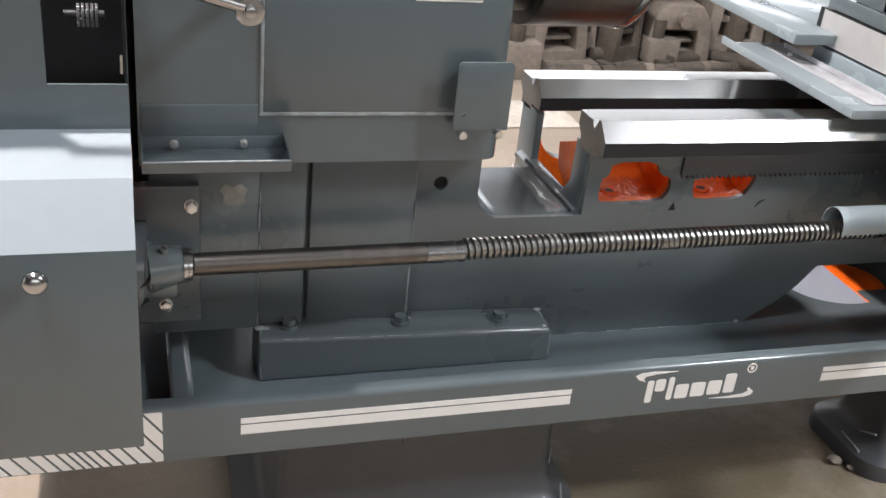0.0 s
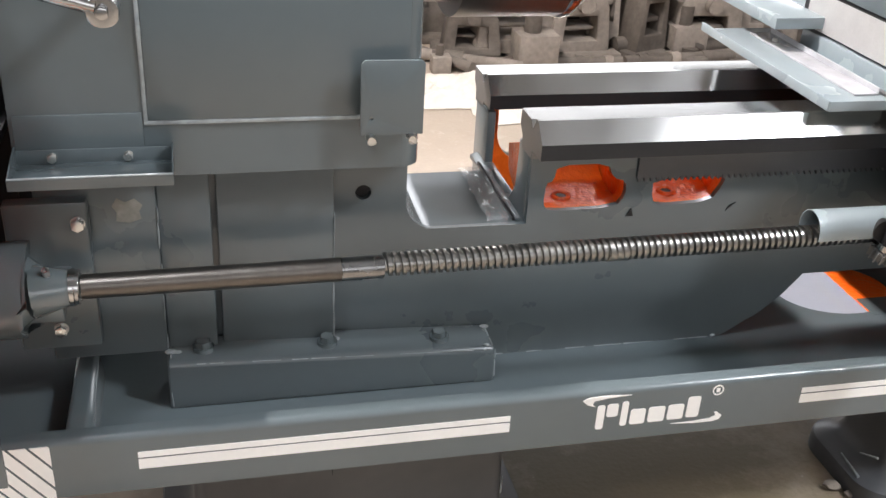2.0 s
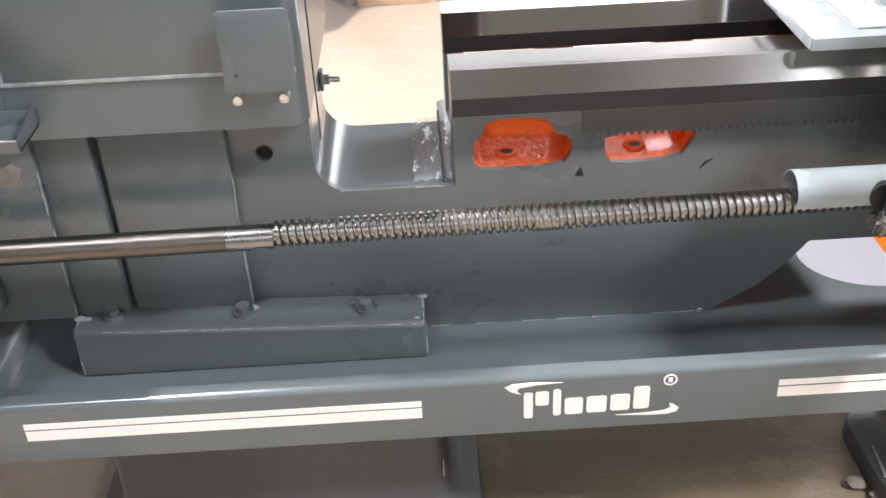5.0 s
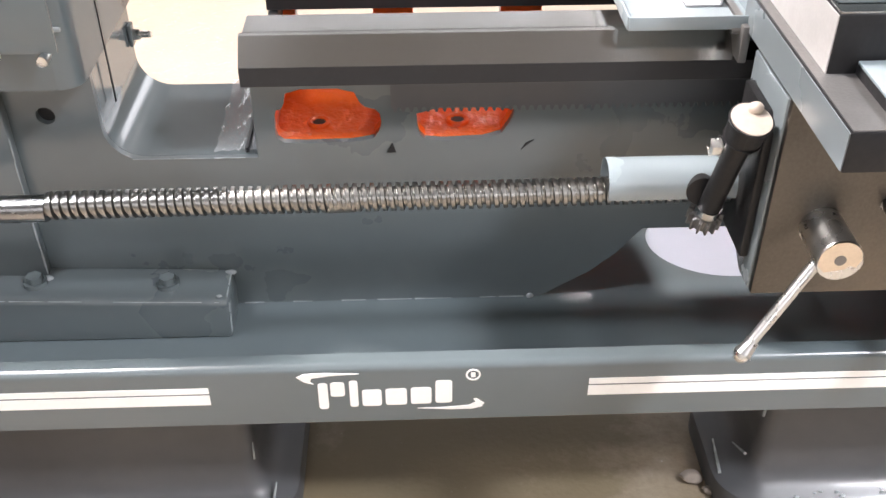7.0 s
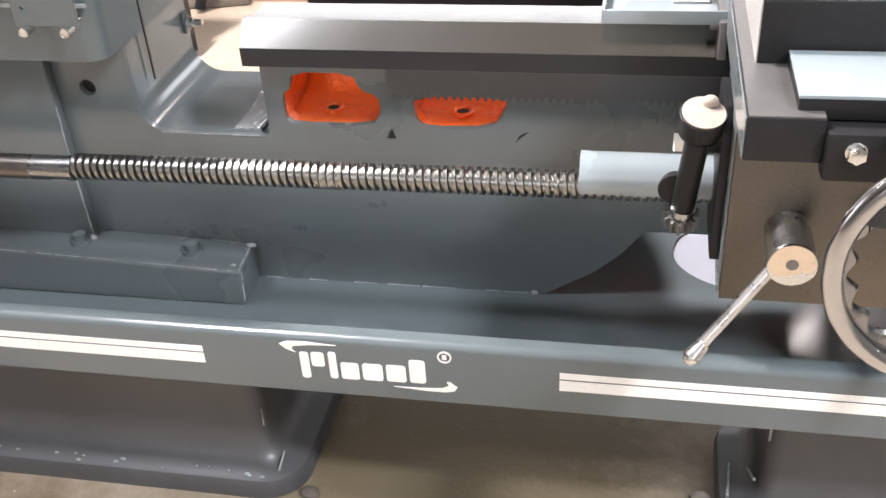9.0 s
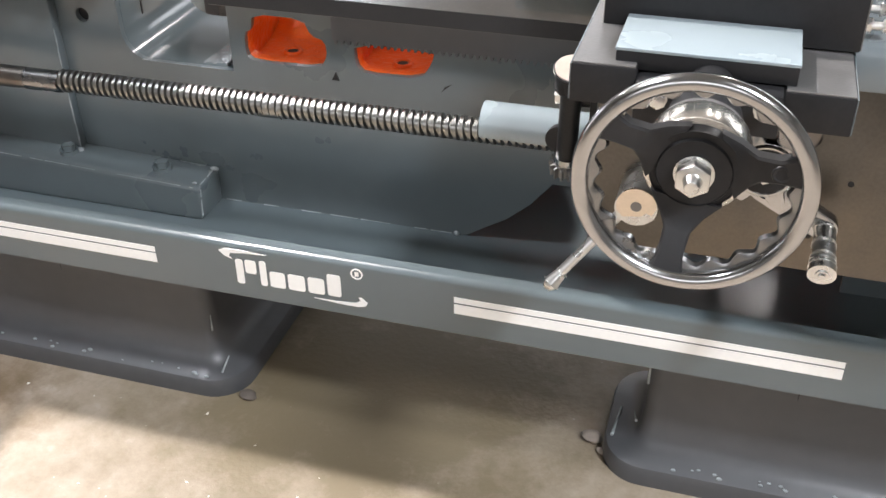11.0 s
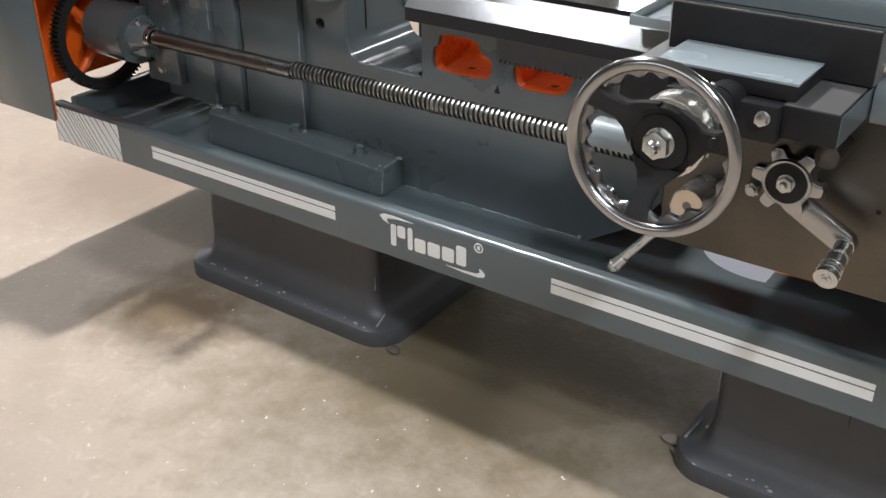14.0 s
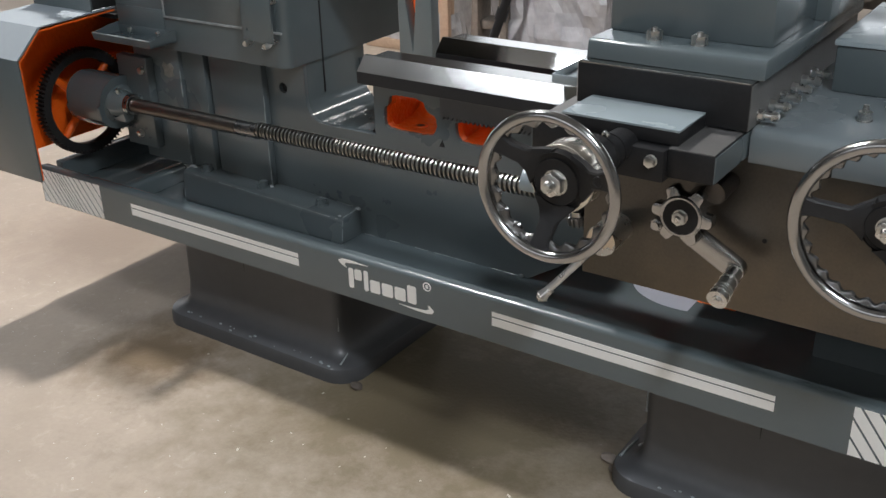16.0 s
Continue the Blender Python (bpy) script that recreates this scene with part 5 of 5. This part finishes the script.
part("recess", box(-0.515, -0.40, 2.061, 2.07, 0.30, 0.88, 0), ORANGE, column, "orange recess")
for u in (-0.56, -0.31):
    part("foot_bolt", merge(box(u - 0.03, u + 0.03, 1.97, 2.09, 0, 0.30, 0.006), hexagon((u, 1.97, 0.26), "-y", 0.03, 0.02)), BLACK, column, "black clamp foot with a bolt")
rodlet = thing("floor_cable", "thin dark cable lying on the concrete floor", "cable", at=(-2.6, 0.9, 0))
part("cable", rod((-2.35, 0.80, 0.012), (-3.1, 1.12, 0.012), 0.012, seg=12), BLACK, rodlet)
part("plug", rod((-2.35, 0.80, 0.016), (-2.30, 0.78, 0.016), 0.016, bevel=0.003, seg=12), BLACK, rodlet)
for x, y, r in ((0.757, 0.055, 0.016), (1.495, 0.10, 0.012), (1.47, 0.13, 0.018)):
    t = thing("stone_chip", "small stone chip beside the machine foot", "stone", "stone chips by the feet", (x, y, 0))
    bm = bmesh.new()
    bmesh.ops.create_icosphere(bm, subdivisions=2, radius=r)
    for v in bm.verts:
        v.co = Vector((x, y, r * 0.55)) + Vector((v.co.x * 1.2, v.co.y * 0.8, v.co.z * 0.6)) * (1 + 0.4 * noise.noise(v.co * 60))
    part("chip", bm, CAST_PALE if x > 1 else CAST, t)

# fine pale grit and flakes of swarf swept out on the floor
rng = random.Random(21)
bm = bmesh.new()
for k in range(240):
    u, v = rng.uniform(-1.3, 2.6), rng.uniform(-1.25, 0.02)
    s, a = rng.uniform(0.0012, 0.0034), rng.uniform(0, 6.28)
    e, n = Vector((math.cos(a), math.sin(a), 0)) * s * rng.uniform(1, 2.2), Vector((-math.sin(a), math.cos(a), 0)) * s
    o = Vector((u, v, 0.0))
    low = [bm.verts.new(o + e * i + n * j) for i, j in ((-1, -1), (1, -0.6), (0.7, 1), (-0.8, 0.7))]
    top = bm.verts.new(o + Vector((0, 0, s * 0.9)))
    bm.faces.new(low[::-1])
    for i in range(4):
        bm.faces.new((low[i], low[(i + 1) % 4], top))
grit = part("swarf", bm, PAPER, None, smooth=False)
tagged(grit, "fine pale grit and swarf flakes scattered on the concrete floor", "grit", kind="stuff")
